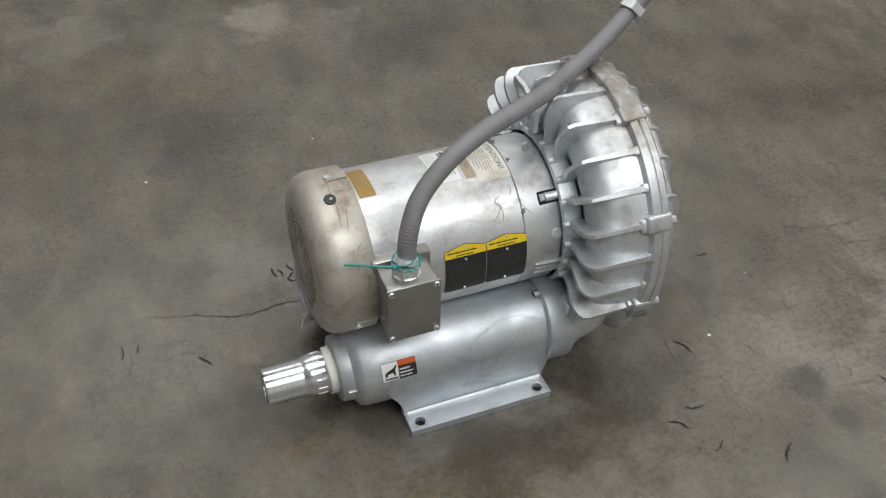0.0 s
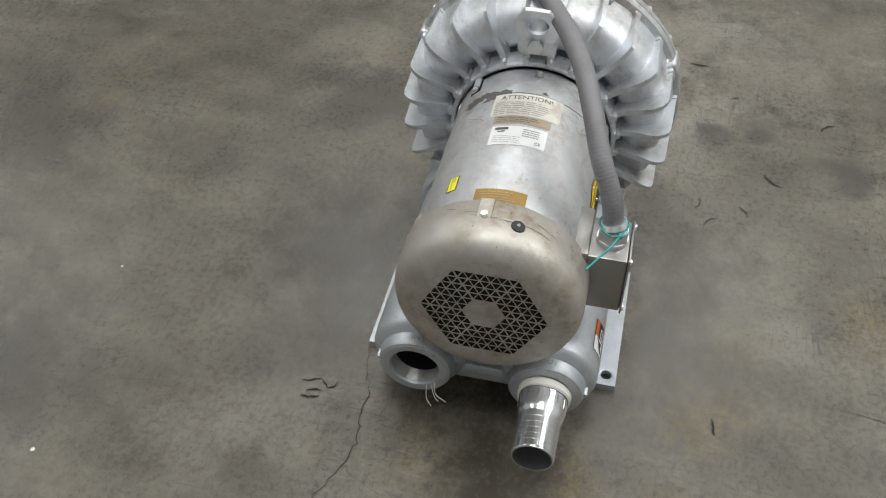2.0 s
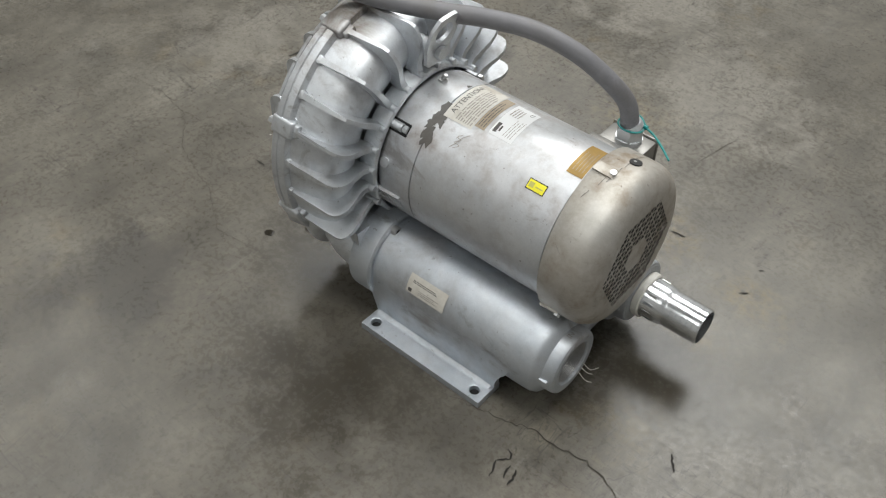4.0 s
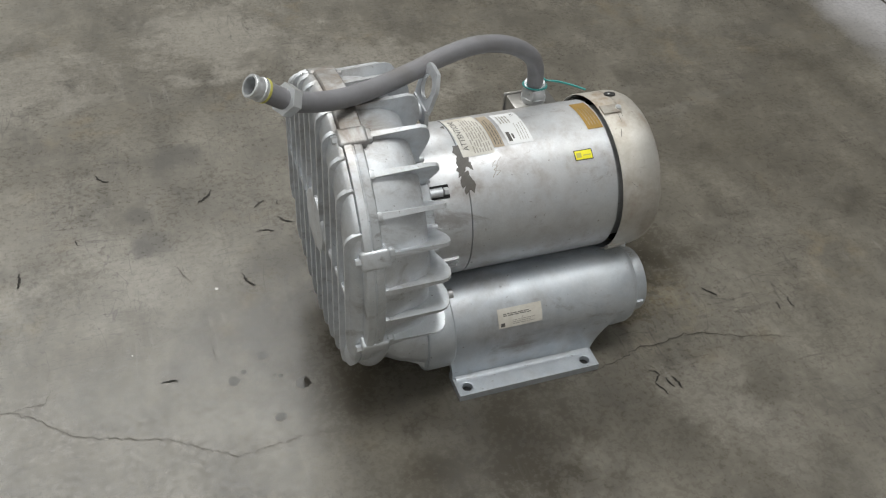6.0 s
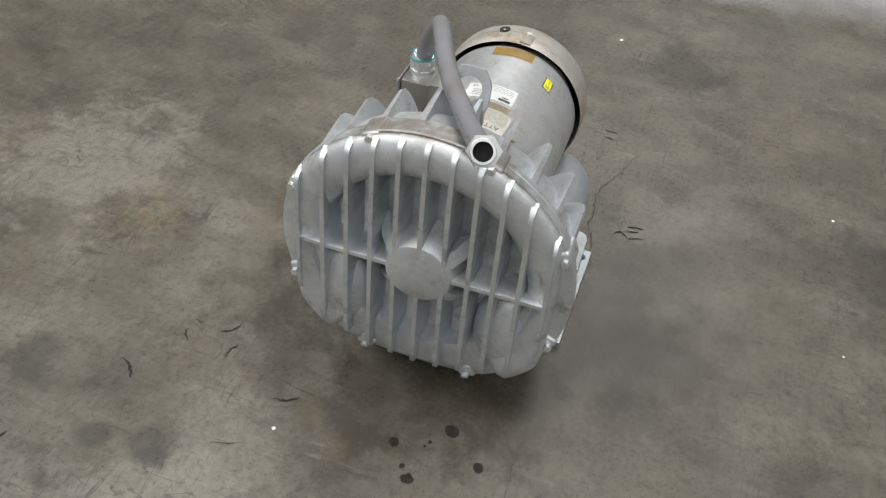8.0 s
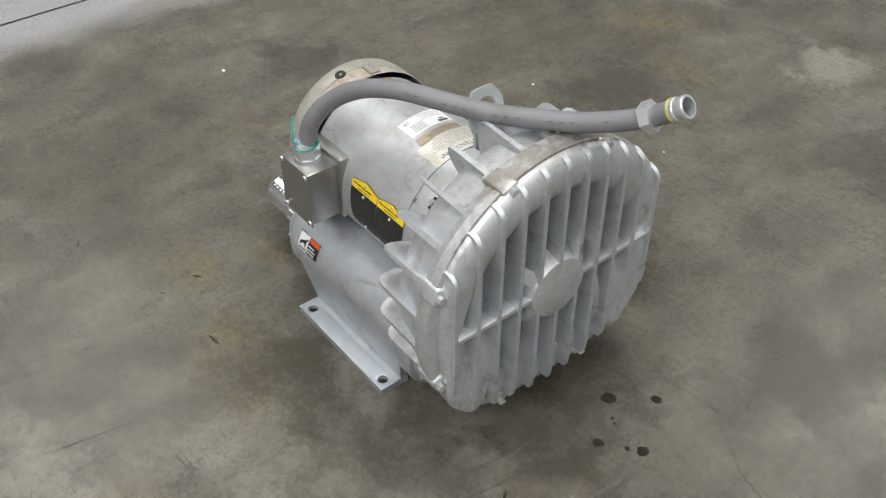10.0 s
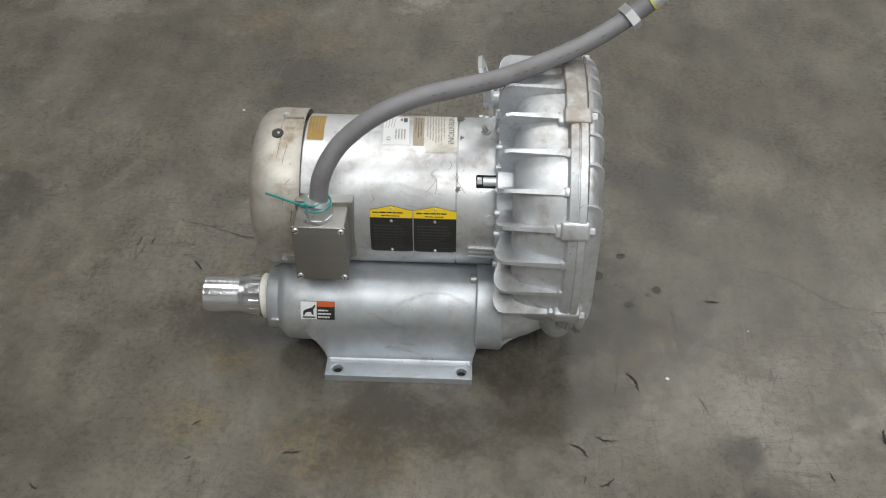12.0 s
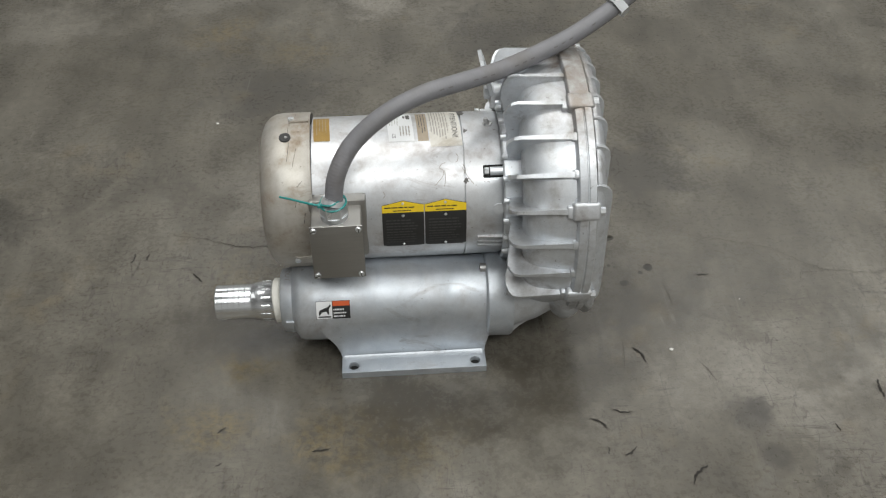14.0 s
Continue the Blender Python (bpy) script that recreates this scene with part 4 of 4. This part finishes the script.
    sweep(bm, tail, lambda s: 0.0018 - 0.010 * s * 0.1, 8)
    part("tail", bm, M_TEAL, tie)
    bm = bmesh.new()
    sweep(bm, spline([c + Vector((0.018, 0.006, 0.006)), c + Vector((0.0, -0.018, 0.008)), c + Vector((-0.020, -0.010, 0.003))], 12), 0.0014, 8)
    box(bm, -0.004, 0.004, -0.003, 0.003, -0.003, 0.003, 0.001, 1, Matrix.Translation(s0))
    part("tie_head", bm, M_TEAL, tie)


def build_nipple(parent):
    """Plated hose nipple screwed into the outlet."""
    cy = -TY
    bm = bmesh.new()
    prof = [(-0.215, 0.036), (-0.238, 0.0355), (-0.240, 0.0345), (-0.262, 0.0345), (-0.272, 0.0330), (-0.276, 0.0310)]
    x = -0.278
    for k in range(6):
        prof += [(x, 0.0309), (x - 0.0088, 0.03105), (x - 0.0091, 0.0305), (x - 0.0096, 0.0307)]
        x -= 0.0098
    prof += [(-0.338, 0.0306), (-0.339, 0.0298), (-0.339, 0.0278), (-0.270, 0.0272)]
    lathe(bm, prof, cy, TZ, 56)
    nipple = part("hose_nipple", bm, M_STEEL, parent, "bright plated hose nipple with shallow barbs")
    bm = bmesh.new()
    lathe(bm, [(-0.271, 0.0), (-0.272, 0.0272)], cy, TZ, 32)
    part("nipple_bore", bm, M_DARK, nipple)
    bm = bmesh.new()
    lathe(bm, [(-0.224, 0.0372), (-0.228, 0.0395), (-0.233, 0.0385), (-0.237, 0.0392), (-0.239, 0.0360)], cy, TZ, 48)
    for v in bm.verts:
        a = math.atan2(v.co.z - TZ, v.co.y - cy)
        v.co.x += 0.0016 * math.sin(a * 2 + 1)
    part("seal_tape", bm, M_TAPE, nipple, "white thread seal tape")
    # flattened grip band with dimples
    for k in range(14):
        a = 2 * math.pi * k / 14
        m = Matrix.Translation((0, cy, TZ)) @ Matrix.Rotation(a, 4, "X")
        bm = bmesh.new()
        box(bm, -0.259, -0.243, 0.0338, 0.0353, -0.0022, 0.0022, 0.0006, 1, m)
        part("grip_flute", bm, M_STEEL, nipple)


def build_lug(parent):
    """Bent lifting lug bolted to the back of the ring."""
    c = AY + 0.003
    bm = bmesh.new()
    n = 24
    outer = [(-0.027, -0.012), (0.027, -0.012), (0.031, 0.006), (0.031, 0.036), (0.017, 0.056), (-0.017, 0.056), (-0.031, 0.036), (-0.031, 0.006)]
    tilt = radians(17)
    def up_place(u, v, w):
        return Vector((0.139 - v * math.sin(tilt) + w * math.cos(tilt), c + u, 0.458 + v * math.cos(tilt) + w * math.sin(tilt)))
    def edge(t):
        d = Vector((math.cos(t), math.sin(t)))
        best = 1.0
        o = Vector((0, 0.024))
        for i in range(len(outer)):
            a, b = Vector(outer[i]) - o, Vector(outer[(i + 1) % len(outer)]) - o
            e = b - a
            den = d.x * e.y - d.y * e.x
            if abs(den) < 1e-9:
                continue
            r = (a.x * e.y - a.y * e.x) / den
            k = (a.x * d.y - a.y * d.x) / den
            if r > 0 and -1e-6 <= k <= 1 + 1e-6:
                best = min(best, r)
        return o + d * best
    rings = []
    for w in (-0.003, 0.003):
        rings.append([[bm.verts.new(up_place(*edge(2 * math.pi * i / n), w)) for i in range(n)],
                      [bm.verts.new(up_place(0.0185 * math.cos(2 * math.pi * i / n), 0.024 + 0.0185 * math.sin(2 * math.pi * i / n), w)) for i in range(n)]])
    for i in range(n):
        j = (i + 1) % n
        for w in (0, 1):
            bm.faces.new((rings[w][0][i], rings[w][0][j], rings[w][1][j], rings[w][1][i]))
        for k in (0, 1):
            bm.faces.new((rings[0][k][i], rings[0][k][j], rings[1][k][j], rings[1][k][i]))
    bevel_all(bm, 0.001, 1, 50)
    lug = part("lifting_lug", bm, M_CAST, parent, "bent steel lifting lug with a round eye")
    bm = bmesh.new()
    prism(bm, [(-0.027, 0.430), (-0.022, 0.425), (0.022, 0.425), (0.027, 0.430), (0.027, 0.458), (-0.027, 0.458)], 0.006, lambda u, v, w: Vector((0.142 + w, c + u, v)))
    bevel_all(bm, 0.0015, 2)
    part("lug_plate", bm, M_CAST, lug)
    bm = bmesh.new()
    rod(bm, (0.140, c, 0.443), (0.130, c, 0.443), 0.0112, None, 6)
    bevel_all(bm, 0.0012, 1)
    part("lug_bolt", bm, M_CAST, lug)
    bm = bmesh.new()
    rod(bm, (0.144, c, 0.443), (0.195, c, 0.443), 0.014, None, 20)
    part("lug_post", bm, M_CAST, lug)


HOSE = [(-0.1175, -0.1561, 0.3401), (-0.1095, -0.1456, 0.3920), (-0.0833, -0.1238, 0.4340), (-0.0342, -0.1030, 0.4700), (0.0270, -0.0802, 0.4910), (0.0907, -0.0541, 0.4955),
        (0.1540, -0.0225, 0.4955), (0.2181, 0.0144, 0.5020), (0.2821, 0.0492, 0.5153), (0.3441, 0.0793, 0.5416), (0.3930, 0.0912, 0.5768)]

ring = build_ring(blower)
front = build_cover(blower)
build_ports(blower)
motor, fan_cover, jbox = build_motor(blower)
build_conduit(blower)
build_nipple(blower)
build_lug(blower)

# ---------------------------------------------------------------- labels
ON_M = around(AY, AZ, 0.1225)


def label(name, place, x0, x1, a0, a1, material, text, skew=0.0, parent=blower, h=0.0006):
    bm = bmesh.new()
    wrapped(bm, place, x0, x1, a0, a1, h, skew)
    ob = part(name, bm, material, parent, text)
    return ob


def bars(owner, place, x0, x1, a0, a1, material, rows, skew=0.0, along="x", fill=0.85, seed=1, h=0.0010, thick=0.45):
    """Rows of unreadable print as plain bars. along: each row steps in x and runs round the cylinder, or the reverse."""
    rng = random.Random(seed)
    bm = bmesh.new()
    for i in range(rows):
        t0, t1 = (i + 0.5 - thick / 2) / rows, (i + 0.5 + thick / 2) / rows
        u = 0.0
        stop = fill * rng.uniform(0.75, 1.0)
        while u < stop:
            w = rng.uniform(0.05, 0.22)
            e = min(stop, u + w)
            if along == "x":
                xa, xb, aa, ab = x0 + (x1 - x0) * t0, x0 + (x1 - x0) * t1, a0 + (a1 - a0) * u, a0 + (a1 - a0) * e
            else:
                xa, xb, aa, ab = x0 + (x1 - x0) * u, x0 + (x1 - x0) * e, a0 + (a1 - a0) * t0, a0 + (a1 - a0) * t1
            mid = ((aa + ab) / 2 - a0) / (a1 - a0) - 0.5
            wrapped(bm, place, xa + skew * mid, xb + skew * mid, aa, ab, h, 0.0, 3)
            u = e + 0.025
    part("print_block", bm, material, owner)


def word(owner, place, text, size, x, a, r, material, h=0.0011, dx=1.0, stretch=1.0, skew=0.0):
    """A readable word wrapped on a cylinder: it runs round the cylinder towards -y with its top towards +x."""
    bm = lettering(text, size)
    for v in bm.verts:
        u, w = v.co.x * stretch, v.co.y
        v.co = place(x + w * dx + skew * u, a + math.degrees(u / r), h)
    part("lettering", bm, material, owner)


att = label("caution_label", ON_M, 0.038, 0.090, -24.0, 24.5, M_CREAM, "soiled cream caution label with black heading", 0.004)
word(att, ON_M, "ATTENTION!", 0.0132, 0.0795, -1.0, 0.1225, M_INK, skew=0.03)
bars(att, ON_M, 0.071, 0.040, -22.0, 22.0, M_GREYINK, 7, 0.004, "x", 0.95, 3)
tan = label("strip_label", ON_M, 0.019, 0.0365, -20.0, 19.0, M_TAN, "faded tan strip label", 0.003)
bars(tan, ON_M, 0.034, 0.021, -18, 16, M_INK, 3, 0.003, "x", 0.9, 5, thick=0.3)
white = label("maker_label", ON_M, -0.029, 0.0125, -19.5, 18.5, M_WHITE, "clean white maker's label with small print", 0.004)
bm = bmesh.new()
wrapped(bm, ON_M, 0.002, 0.008, -17, -8, 0.001, 0.001, 4)
wrapped(bm, ON_M, -0.003, 0.000, -15, -10, 0.001, 0.001, 3)
part("logo_shape", bm, M_INK, white)
bars(white, ON_M, 0.009, -0.010, 2, 17, M_GREYINK, 4, 0.001, "x", 0.95, 8)
bars(white, ON_M, -0.010, -0.027, -17, 6, M_GREYINK, 4, -0.001, "x", 0.9, 9, thick=0.25)
word(white, ON_M, "CE", 0.008, -0.019, 13.0, 0.1225, M_INK, skew=0.03)
gold = label("amber_label", ON_M, -0.150, -0.1235, -17.5, 15.5, M_GOLD, "brown amber foil label with illegible print", 0.003)
bars(gold, ON_M, -0.127, -0.147, -14, 12, M_TAN, 4, 0.003, "x", 0.9, 11, thick=0.25)
lemon = label("yellow_tag", ON_M, -0.117, -0.089, -40.0, -33.5, M_LEMON, "small bright yellow label")
bm = bmesh.new()
wrapped(bm, ON_M, -0.099, -0.091, -38.6, -35.0, 0.001, 0, 3)
wrapped(bm, ON_M, -0.115, -0.102, -37.6, -36.8, 0.001, 0, 2)
part("print_block", bm, M_OLIVE, lemon)
bm = bmesh.new()
wrapped(bm, ON_M, -0.1184, -0.0876, -40.7, -32.8, 0.0003, 0, 6)
part("border", bm, M_BLACK, lemon, "thin black border")

# pen scribbles on the shell
def scribble(points, width=0.0011):
    path = [ON_M(x, a, 0.0) for x, a in points]
    fine = spline(path, 6)
    bm = bmesh.new()
    rows = []
    for i, p in enumerate(fine):
        d = (fine[min(i + 1, len(fine) - 1)] - fine[max(i - 1, 0)]).normalized()
        out = Vector((0, p.y - AY, p.z - AZ)).normalized()
        side = d.cross(out).normalized()
        q = Vector((p.x, AY, AZ)) + out * 0.1231
        rows.append((bm.verts.new(q + side * width / 2), bm.verts.new(q - side * width / 2)))
    for a, b in zip(rows, rows[1:]):
        bm.faces.new((a[0], a[1], b[1], b[0]))
    part("pen_scribble", bm, M_GREYINK, blower, "faint pen scribble")


for line in ([(0.062, 38), (0.056, 39), (0.052, 42), (0.058, 44), (0.057, 48), (0.050, 52), (0.044, 55)], [(0.080, 31), (0.083, 34), (0.081, 37), (0.078, 38)],
             [(0.060, 44), (0.061, 50), (0.059, 56)], [(0.088, 42), (0.092, 45), (0.098, 50), (0.106, 55)], [(0.090, 40), (0.094, 44), (0.091, 47)], [(-0.040, 58), (-0.037, 61), (-0.041, 63)],
             [(0.040, -30), (0.046, -33), (0.038, -34), (0.046, -37), (0.036, -38), (0.044, -41)], [(0.030, -28), (0.038, -32), (0.044, -38), (0.050, -42)]):
    scribble(line)

ON_C = around(AY, AZ, 0.1316)


def scratch(place, radius, points, width, material):
    rng = random.Random(len(points) * 7 + int(points[0][1]))
    bm = bmesh.new()
    pts = []
    for (xa, aa), (xb, ab) in zip(points, points[1:]):
        for k in range(5):
            pts.append((xa + (xb - xa) * k / 5, aa + (ab - aa) * k / 5))
    pts.append(points[-1])
    rows = []
    for i, (x, a) in enumerate(pts):
        w = width * rng.uniform(0.3, 1.0)
        rows.append((bm.verts.new(place(x - w / 2, a, 0.0005)), bm.verts.new(place(x + w / 2, a + math.degrees(w / radius) * 0.3, 0.0005))))
    for p, q in zip(rows, rows[1:]):
        bm.faces.new((p[0], p[1], q[1], q[0]))
    part("scratch", bm, material, fan_cover, "dark scrape in the paint")


for line, width in (([(-0.186, -14), (-0.189, -4), (-0.188, 2)], 0.0016), ([(-0.190, 4), (-0.188, 22), (-0.191, 34)], 0.0012), ([(-0.180, -18), (-0.181, -10)], 0.0014),
                    ([(-0.176, 24), (-0.182, 38)], 0.0010), ([(-0.170, -30), (-0.174, -24)], 0.0014), ([(-0.168, 48), (-0.176, 52)], 0.0012), ([(-0.172, -62), (-0.182, -66)], 0.0012),
                    ([(-0.165, 70), (-0.168, 78)], 0.0015), ([(-0.178, 62), (-0.180, 66)], 0.0015)):
    scratch(ON_C, 0.1316, line, width, M_BARE)

# two black nameplates with yellow heads
for x0 in (-0.0435, 0.0255):
    bm = bmesh.new()
    w = 0.0675
    pts_top = [(0.0, 68.5), (0.10, 68.0), (0.30, 66.6), (0.5, 65.2), (0.70, 66.6), (0.90, 68.0), (1.0, 68.5)]
    cols = []
    for f, a in pts_top:
        cols.append([bm.verts.new(ON_M(x0 + f * w, a + (106.0 + (1.2 if 0 < f < 1 else 0) - a) * k / 8, 0.0012)) for k in range(9)])
    for p, q in zip(cols, cols[1:]):
        for k in range(8):
            bm.faces.new((p[k], p[k + 1], q[k + 1], q[k]))
    plate = part("nameplate", bm, M_PLATE, blower, "black and yellow riveted nameplate")
    bm = bmesh.new()
    for (f, a), (g, b) in zip(pts_top, pts_top[1:]):
        top = [ON_M(x0 + f * w, a + 0.2, 0.0017), ON_M(x0 + g * w, b + 0.2, 0.0017)]
        low = [ON_M(x0 + g * w, 74.4, 0.0017), ON_M(x0 + f * w, 74.4, 0.0017)]
        bm.faces.new([bm.verts.new(v) for v in top + low])
    part("yellow_head", bm, M_YELLOW, plate)
    bars(plate, ON_M, x0 + 0.004, x0 + w - 0.003, 69.6, 71.2, M_BLACK, 1, 0, "a", 1.0, 21, 0.0021, 0.55)
    bars(plate, ON_M, x0 + 0.018, x0 + w - 0.020, 72.2, 73.6, M_BLACK, 1, 0, "a", 1.0, 23, 0.0021, 0.5)
    bars(plate, ON_M, x0 + 0.006, x0 + w - 0.006, 79.5, 103.0, M_PLATEINK, 9, 0, "a", 0.95, 22 + int(x0 * 100), 0.0018, 0.4)
    for a in (67.6, 77.2, 105.0):
        bm = bmesh.new()
        rod(bm, ON_M(x0 + w / 2, a, 0.001), ON_M(x0 + w / 2, a, 0.0030), 0.0026, 0.0016, 12)
        part("rivet", bm, M_ZINC, plate)

# hot-surface sticker on the outlet tube, white part label on the inlet tube
ON_F = around(-TY, TZ, 0.0726)
hot = label("warning_sticker", ON_F, -0.163, -0.1055, 52.0, 77.0, M_BLACK, "black, white and orange hot surface sticker")
bm = bmesh.new()
wrapped(bm, ON_F, -0.1625, -0.1355, 52.5, 76.5, 0.0010, 0, 6)
part("white_field", bm, M_WHITE, hot)
bm = bmesh.new()
wrapped(bm, ON_F, -0.1345, -0.1060, 52.5, 59.0, 0.0010, 0, 4)
part("orange_field", bm, M_ORANGE, hot)
bm = bmesh.new()
wrapped_outline(bm, ON_F, [(x - 0.017, a + 10) for x, a in [(-0.141, 56), (-0.138, 53.5), (-0.126, 50), (-0.1215, 46), (-0.1205, 48.5), (-0.124, 53), (-0.1235, 60), (-0.1265, 60), (-0.128, 56), (-0.136, 57), (-0.139, 61), (-0.141, 61)]], 0.0015)
wrapped_outline(bm, ON_F, [(-0.159, 72.5), (-0.138, 72.5), (-0.138, 74.5), (-0.159, 74.5)], 0.0015)
part("pictogram_shape", bm, M_BLACK, hot)
bars(hot, ON_F, -0.1335, -0.108, 61.5, 75.5, M_WHITE, 3, 0, "a", 0.9, 31, 0.0012, 0.45)
ON_R = around(TY, TZ, 0.0726)
tag = label("part_label", ON_R, -0.022, 0.054, -74.0, -48.0, M_CREAM, "creased off-white part label")
bars(tag, ON_R, 0.045, -0.012, -54.5, -59.0, M_INK, 2, 0, "a", 0.95, 41, 0.0010, 0.45)
bars(tag, ON_R, 0.030, -0.018, -64.0, -71.0, M_GREYINK, 3, 0, "a", 0.9, 42, 0.0010, 0.4)
bm = bmesh.new()
wrapped(bm, ON_R, 0.043, 0.050, -72.0, -67.0, 0.0010, 0, 2)
part("print_block", bm, M_INK, tag)
# cast words on the mouth bosses
for cy, text in ((-TY, "OUT"), (TY, "IN")):
    on_b = around(cy, TZ, 0.0555)
    word(blower, on_b, text, 0.0125, -0.212, 0.0, 0.0555, M_CAST_WORN, 0.0012)

# ---------------------------------------------------------------- floor details


def stroke(points, width, seed, z=0.0012, taper=True):
    """A flat uneven line on the floor."""
    rng = random.Random(seed)
    bm = bmesh.new()
    path = [Vector((x, y, 0)) for x, y in points]
    rows = []
    n = len(path)
    for i, p in enumerate(path):
        d = (path[min(i + 1, n - 1)] - path[max(i - 1, 0)]).normalized()
        s = Vector((-d.y, d.x, 0))
        t = i / (n - 1)
        w = width * rng.uniform(0.45, 1.0) * (max(0.15, math.sin(math.pi * min(max(t, 0.04), 0.96))) ** 0.5 if taper else 1.0)
        o = s * rng.uniform(-0.3, 0.3) * width
        rows.append((bm.verts.new(p + o + s * w / 2 + Vector((0, 0, z))), bm.verts.new(p + o - s * w / 2 + Vector((0, 0, z)))))
    for a, b in zip(rows, rows[1:]):
        bm.faces.new((a[0], a[1], b[1], b[0]))
    return bm


def ragged(points, seed, step=0.008, wobble=0.0035):
    """Break a polyline into short wandering steps, as cracks run."""
    rng = random.Random(seed)
    out = []
    for (x0, y0), (x1, y1) in zip(points, points[1:]):
        d = math.hypot(x1 - x0, y1 - y0)
        n = max(2, int(d / step))
        for i in range(n):
            t = i / n
            k = 0.0 if i == 0 else 1.0
            out.append((x0 + (x1 - x0) * t + k * rng.uniform(-wobble, wobble), y0 + (y1 - y0) * t + k * rng.uniform(-wobble, wobble)))
    out.append(points[-1])
    return out


CRACKS = [
    ([(-0.495, 0.229), (-0.454, 0.214), (-0.396, 0.196), (-0.352, 0.179), (-0.312, 0.167), (-0.265, 0.177), (-0.222, 0.174), (-0.160, 0.195), (-0.060, 0.215)], 0.0024),
    ([(0.141, 0.213), (0.211, 0.234), (0.288, 0.217), (0.330, 0.202), (0.381, 0.193), (0.446, 0.200), (0.488, 0.205), (0.586, 0.140), (0.654, 0.122), (0.729, 0.091), (0.768, 0.050), (0.815, 0.019), (0.909, 0.006), (1.016, 0.018), (1.2, 0.03)], 0.0012),
    ([(0.815, 0.019), (0.761, 0.017), (0.753, -0.014)], 0.0012),
]
for i, (line, width) in enumerate(CRACKS):
    part("crack", stroke(ragged(line, 50 + i), width, 60 + i), M_CRACK if i == 0 else M_HAIRLINE, floor, "dark hairline crack in the concrete")
part("saw_cut_joint", stroke([(-1.50, -3.0 + 0.25 * k) for k in range(26)], 0.010, 3, taper=False), M_CRACK, floor, "straight dark floor joint")

SCUFFS = [(0.390, -0.162, 0.407, -0.200), (0.328, -0.303, 0.360, -0.310), (0.284, -0.321, 0.311, -0.344), (0.455, -0.429, 0.424, -0.463), (0.328, -0.400, 0.351, -0.384),
          (0.305, -0.382, 0.303, -0.396), (0.687, -0.359, 0.691, -0.375), (0.797, -0.268, 0.795, -0.308), (-0.549, 0.137, -0.545, 0.166), (-0.521, 0.144, -0.516, 0.164),
          (-0.421, 0.097, -0.402, 0.071), (-0.174, -0.357, -0.144, -0.353), (-0.331, -0.309, -0.318, -0.296), (0.555, 0.027, 0.582, 0.025), (-0.328, -0.375, -0.318, -0.370),
          (-0.209, 0.228, -0.222, 0.243), (-0.222, 0.243, -0.208, 0.256), (-0.208, 0.256, -0.217, 0.286), (-0.231, 0.250, -0.235, 0.274), (-0.241, 0.250, -0.246, 0.280), (0.617, -0.541, 0.642, -0.571), (-0.555, -0.433, -0.540, -0.442)]
for i, (x0, y0, x1, y1) in enumerate(SCUFFS):
    d = math.hypot(x1 - x0, y1 - y0)
    rng = random.Random(i)
    bend = rng.uniform(-0.18, 0.18)
    n = max(4, int(d / 0.004))
    line = [(x0 + (x1 - x0) * t - (y1 - y0) * bend * math.sin(math.pi * t), y0 + (y1 - y0) * t + (x1 - x0) * bend * math.sin(math.pi * t)) for t in [k / n for k in range(n + 1)]]
    part("scuff_mark", stroke(line, min(0.0060, 0.0022 + d * 0.08), 100 + i), M_SCUFF, floor, "black rubber scuff on the concrete")

# thin drag scratches
for i, (x0, y0, x1, y1) in enumerate(((0.364, -0.220, 0.377, -0.141), (-0.107, -0.689, -0.080, -0.552), (0.490, -0.064, 0.485, 0.012), (-0.245, -0.422, -0.258, -0.428), (0.52, -0.25, 0.50, -0.20))):
    line = ragged([(x0, y0), ((x0 + x1) / 2 + 0.002, (y0 + y1) / 2), (x1, y1)], 400 + i, 0.012, 0.0008)
    part("scratch", stroke(line, 0.0015, 420 + i), M_HAIRLINE, floor, "thin drag scratch in the concrete")

for i, (x, y, r) in enumerate(((0.359, 0.088, 0.0125), (0.412, 0.010, 0.0085), (0.468, 0.053, 0.0095), (0.409, 0.147, 0.0090), (0.449, 0.038, 0.0045), (0.392, 0.063, 0.0035), (0.402, 0.058, 0.0025))):
    rng = random.Random(200 + i)
    bm = bmesh.new()
    n = 28
    c = bm.verts.new((x, y, 0.0010))
    phase = rng.uniform(0, 6)
    rim = [bm.verts.new((x + r * (1 + 0.12 * math.sin(3 * t + phase) + rng.uniform(-0.10, 0.10)) * math.cos(t), y + r * (1 + 0.12 * math.sin(2 * t + phase) + rng.uniform(-0.12, 0.12)) * math.sin(t), 0.0006)) for t in [2 * math.pi * k / n for k in range(n)]]
    for k in range(n):
        bm.faces.new((c, rim[k], rim[(k + 1) % n]))
    part("oil_drip", bm, M_OIL, floor, "dark dried oil drip")

for i, (x, y, r) in enumerate(((0.460, -0.172, 0.0045), (-0.432, 0.638, 0.0045), (-0.942, 0.092, 0.007), (-0.054, 0.675, 0.003), (0.62, -0.05, 0.002))):
    rng = random.Random(300 + i)
    bm = bmesh.new()
    bmesh.ops.create_icosphere(bm, subdivisions=1, radius=1.0)
    for v in bm.verts:
        v.co = Vector((x + v.co.x * r * rng.uniform(0.6, 1.2), y + v.co.y * r * rng.uniform(0.5, 1.0), max(0.0, r * 0.25 + v.co.z * r * 0.25)))
    tagged(new("paint_chip", finish("paint_chip", bm, M_CHIP)), "small white chip lying on the concrete floor", "chip", "loose chips on the floor")
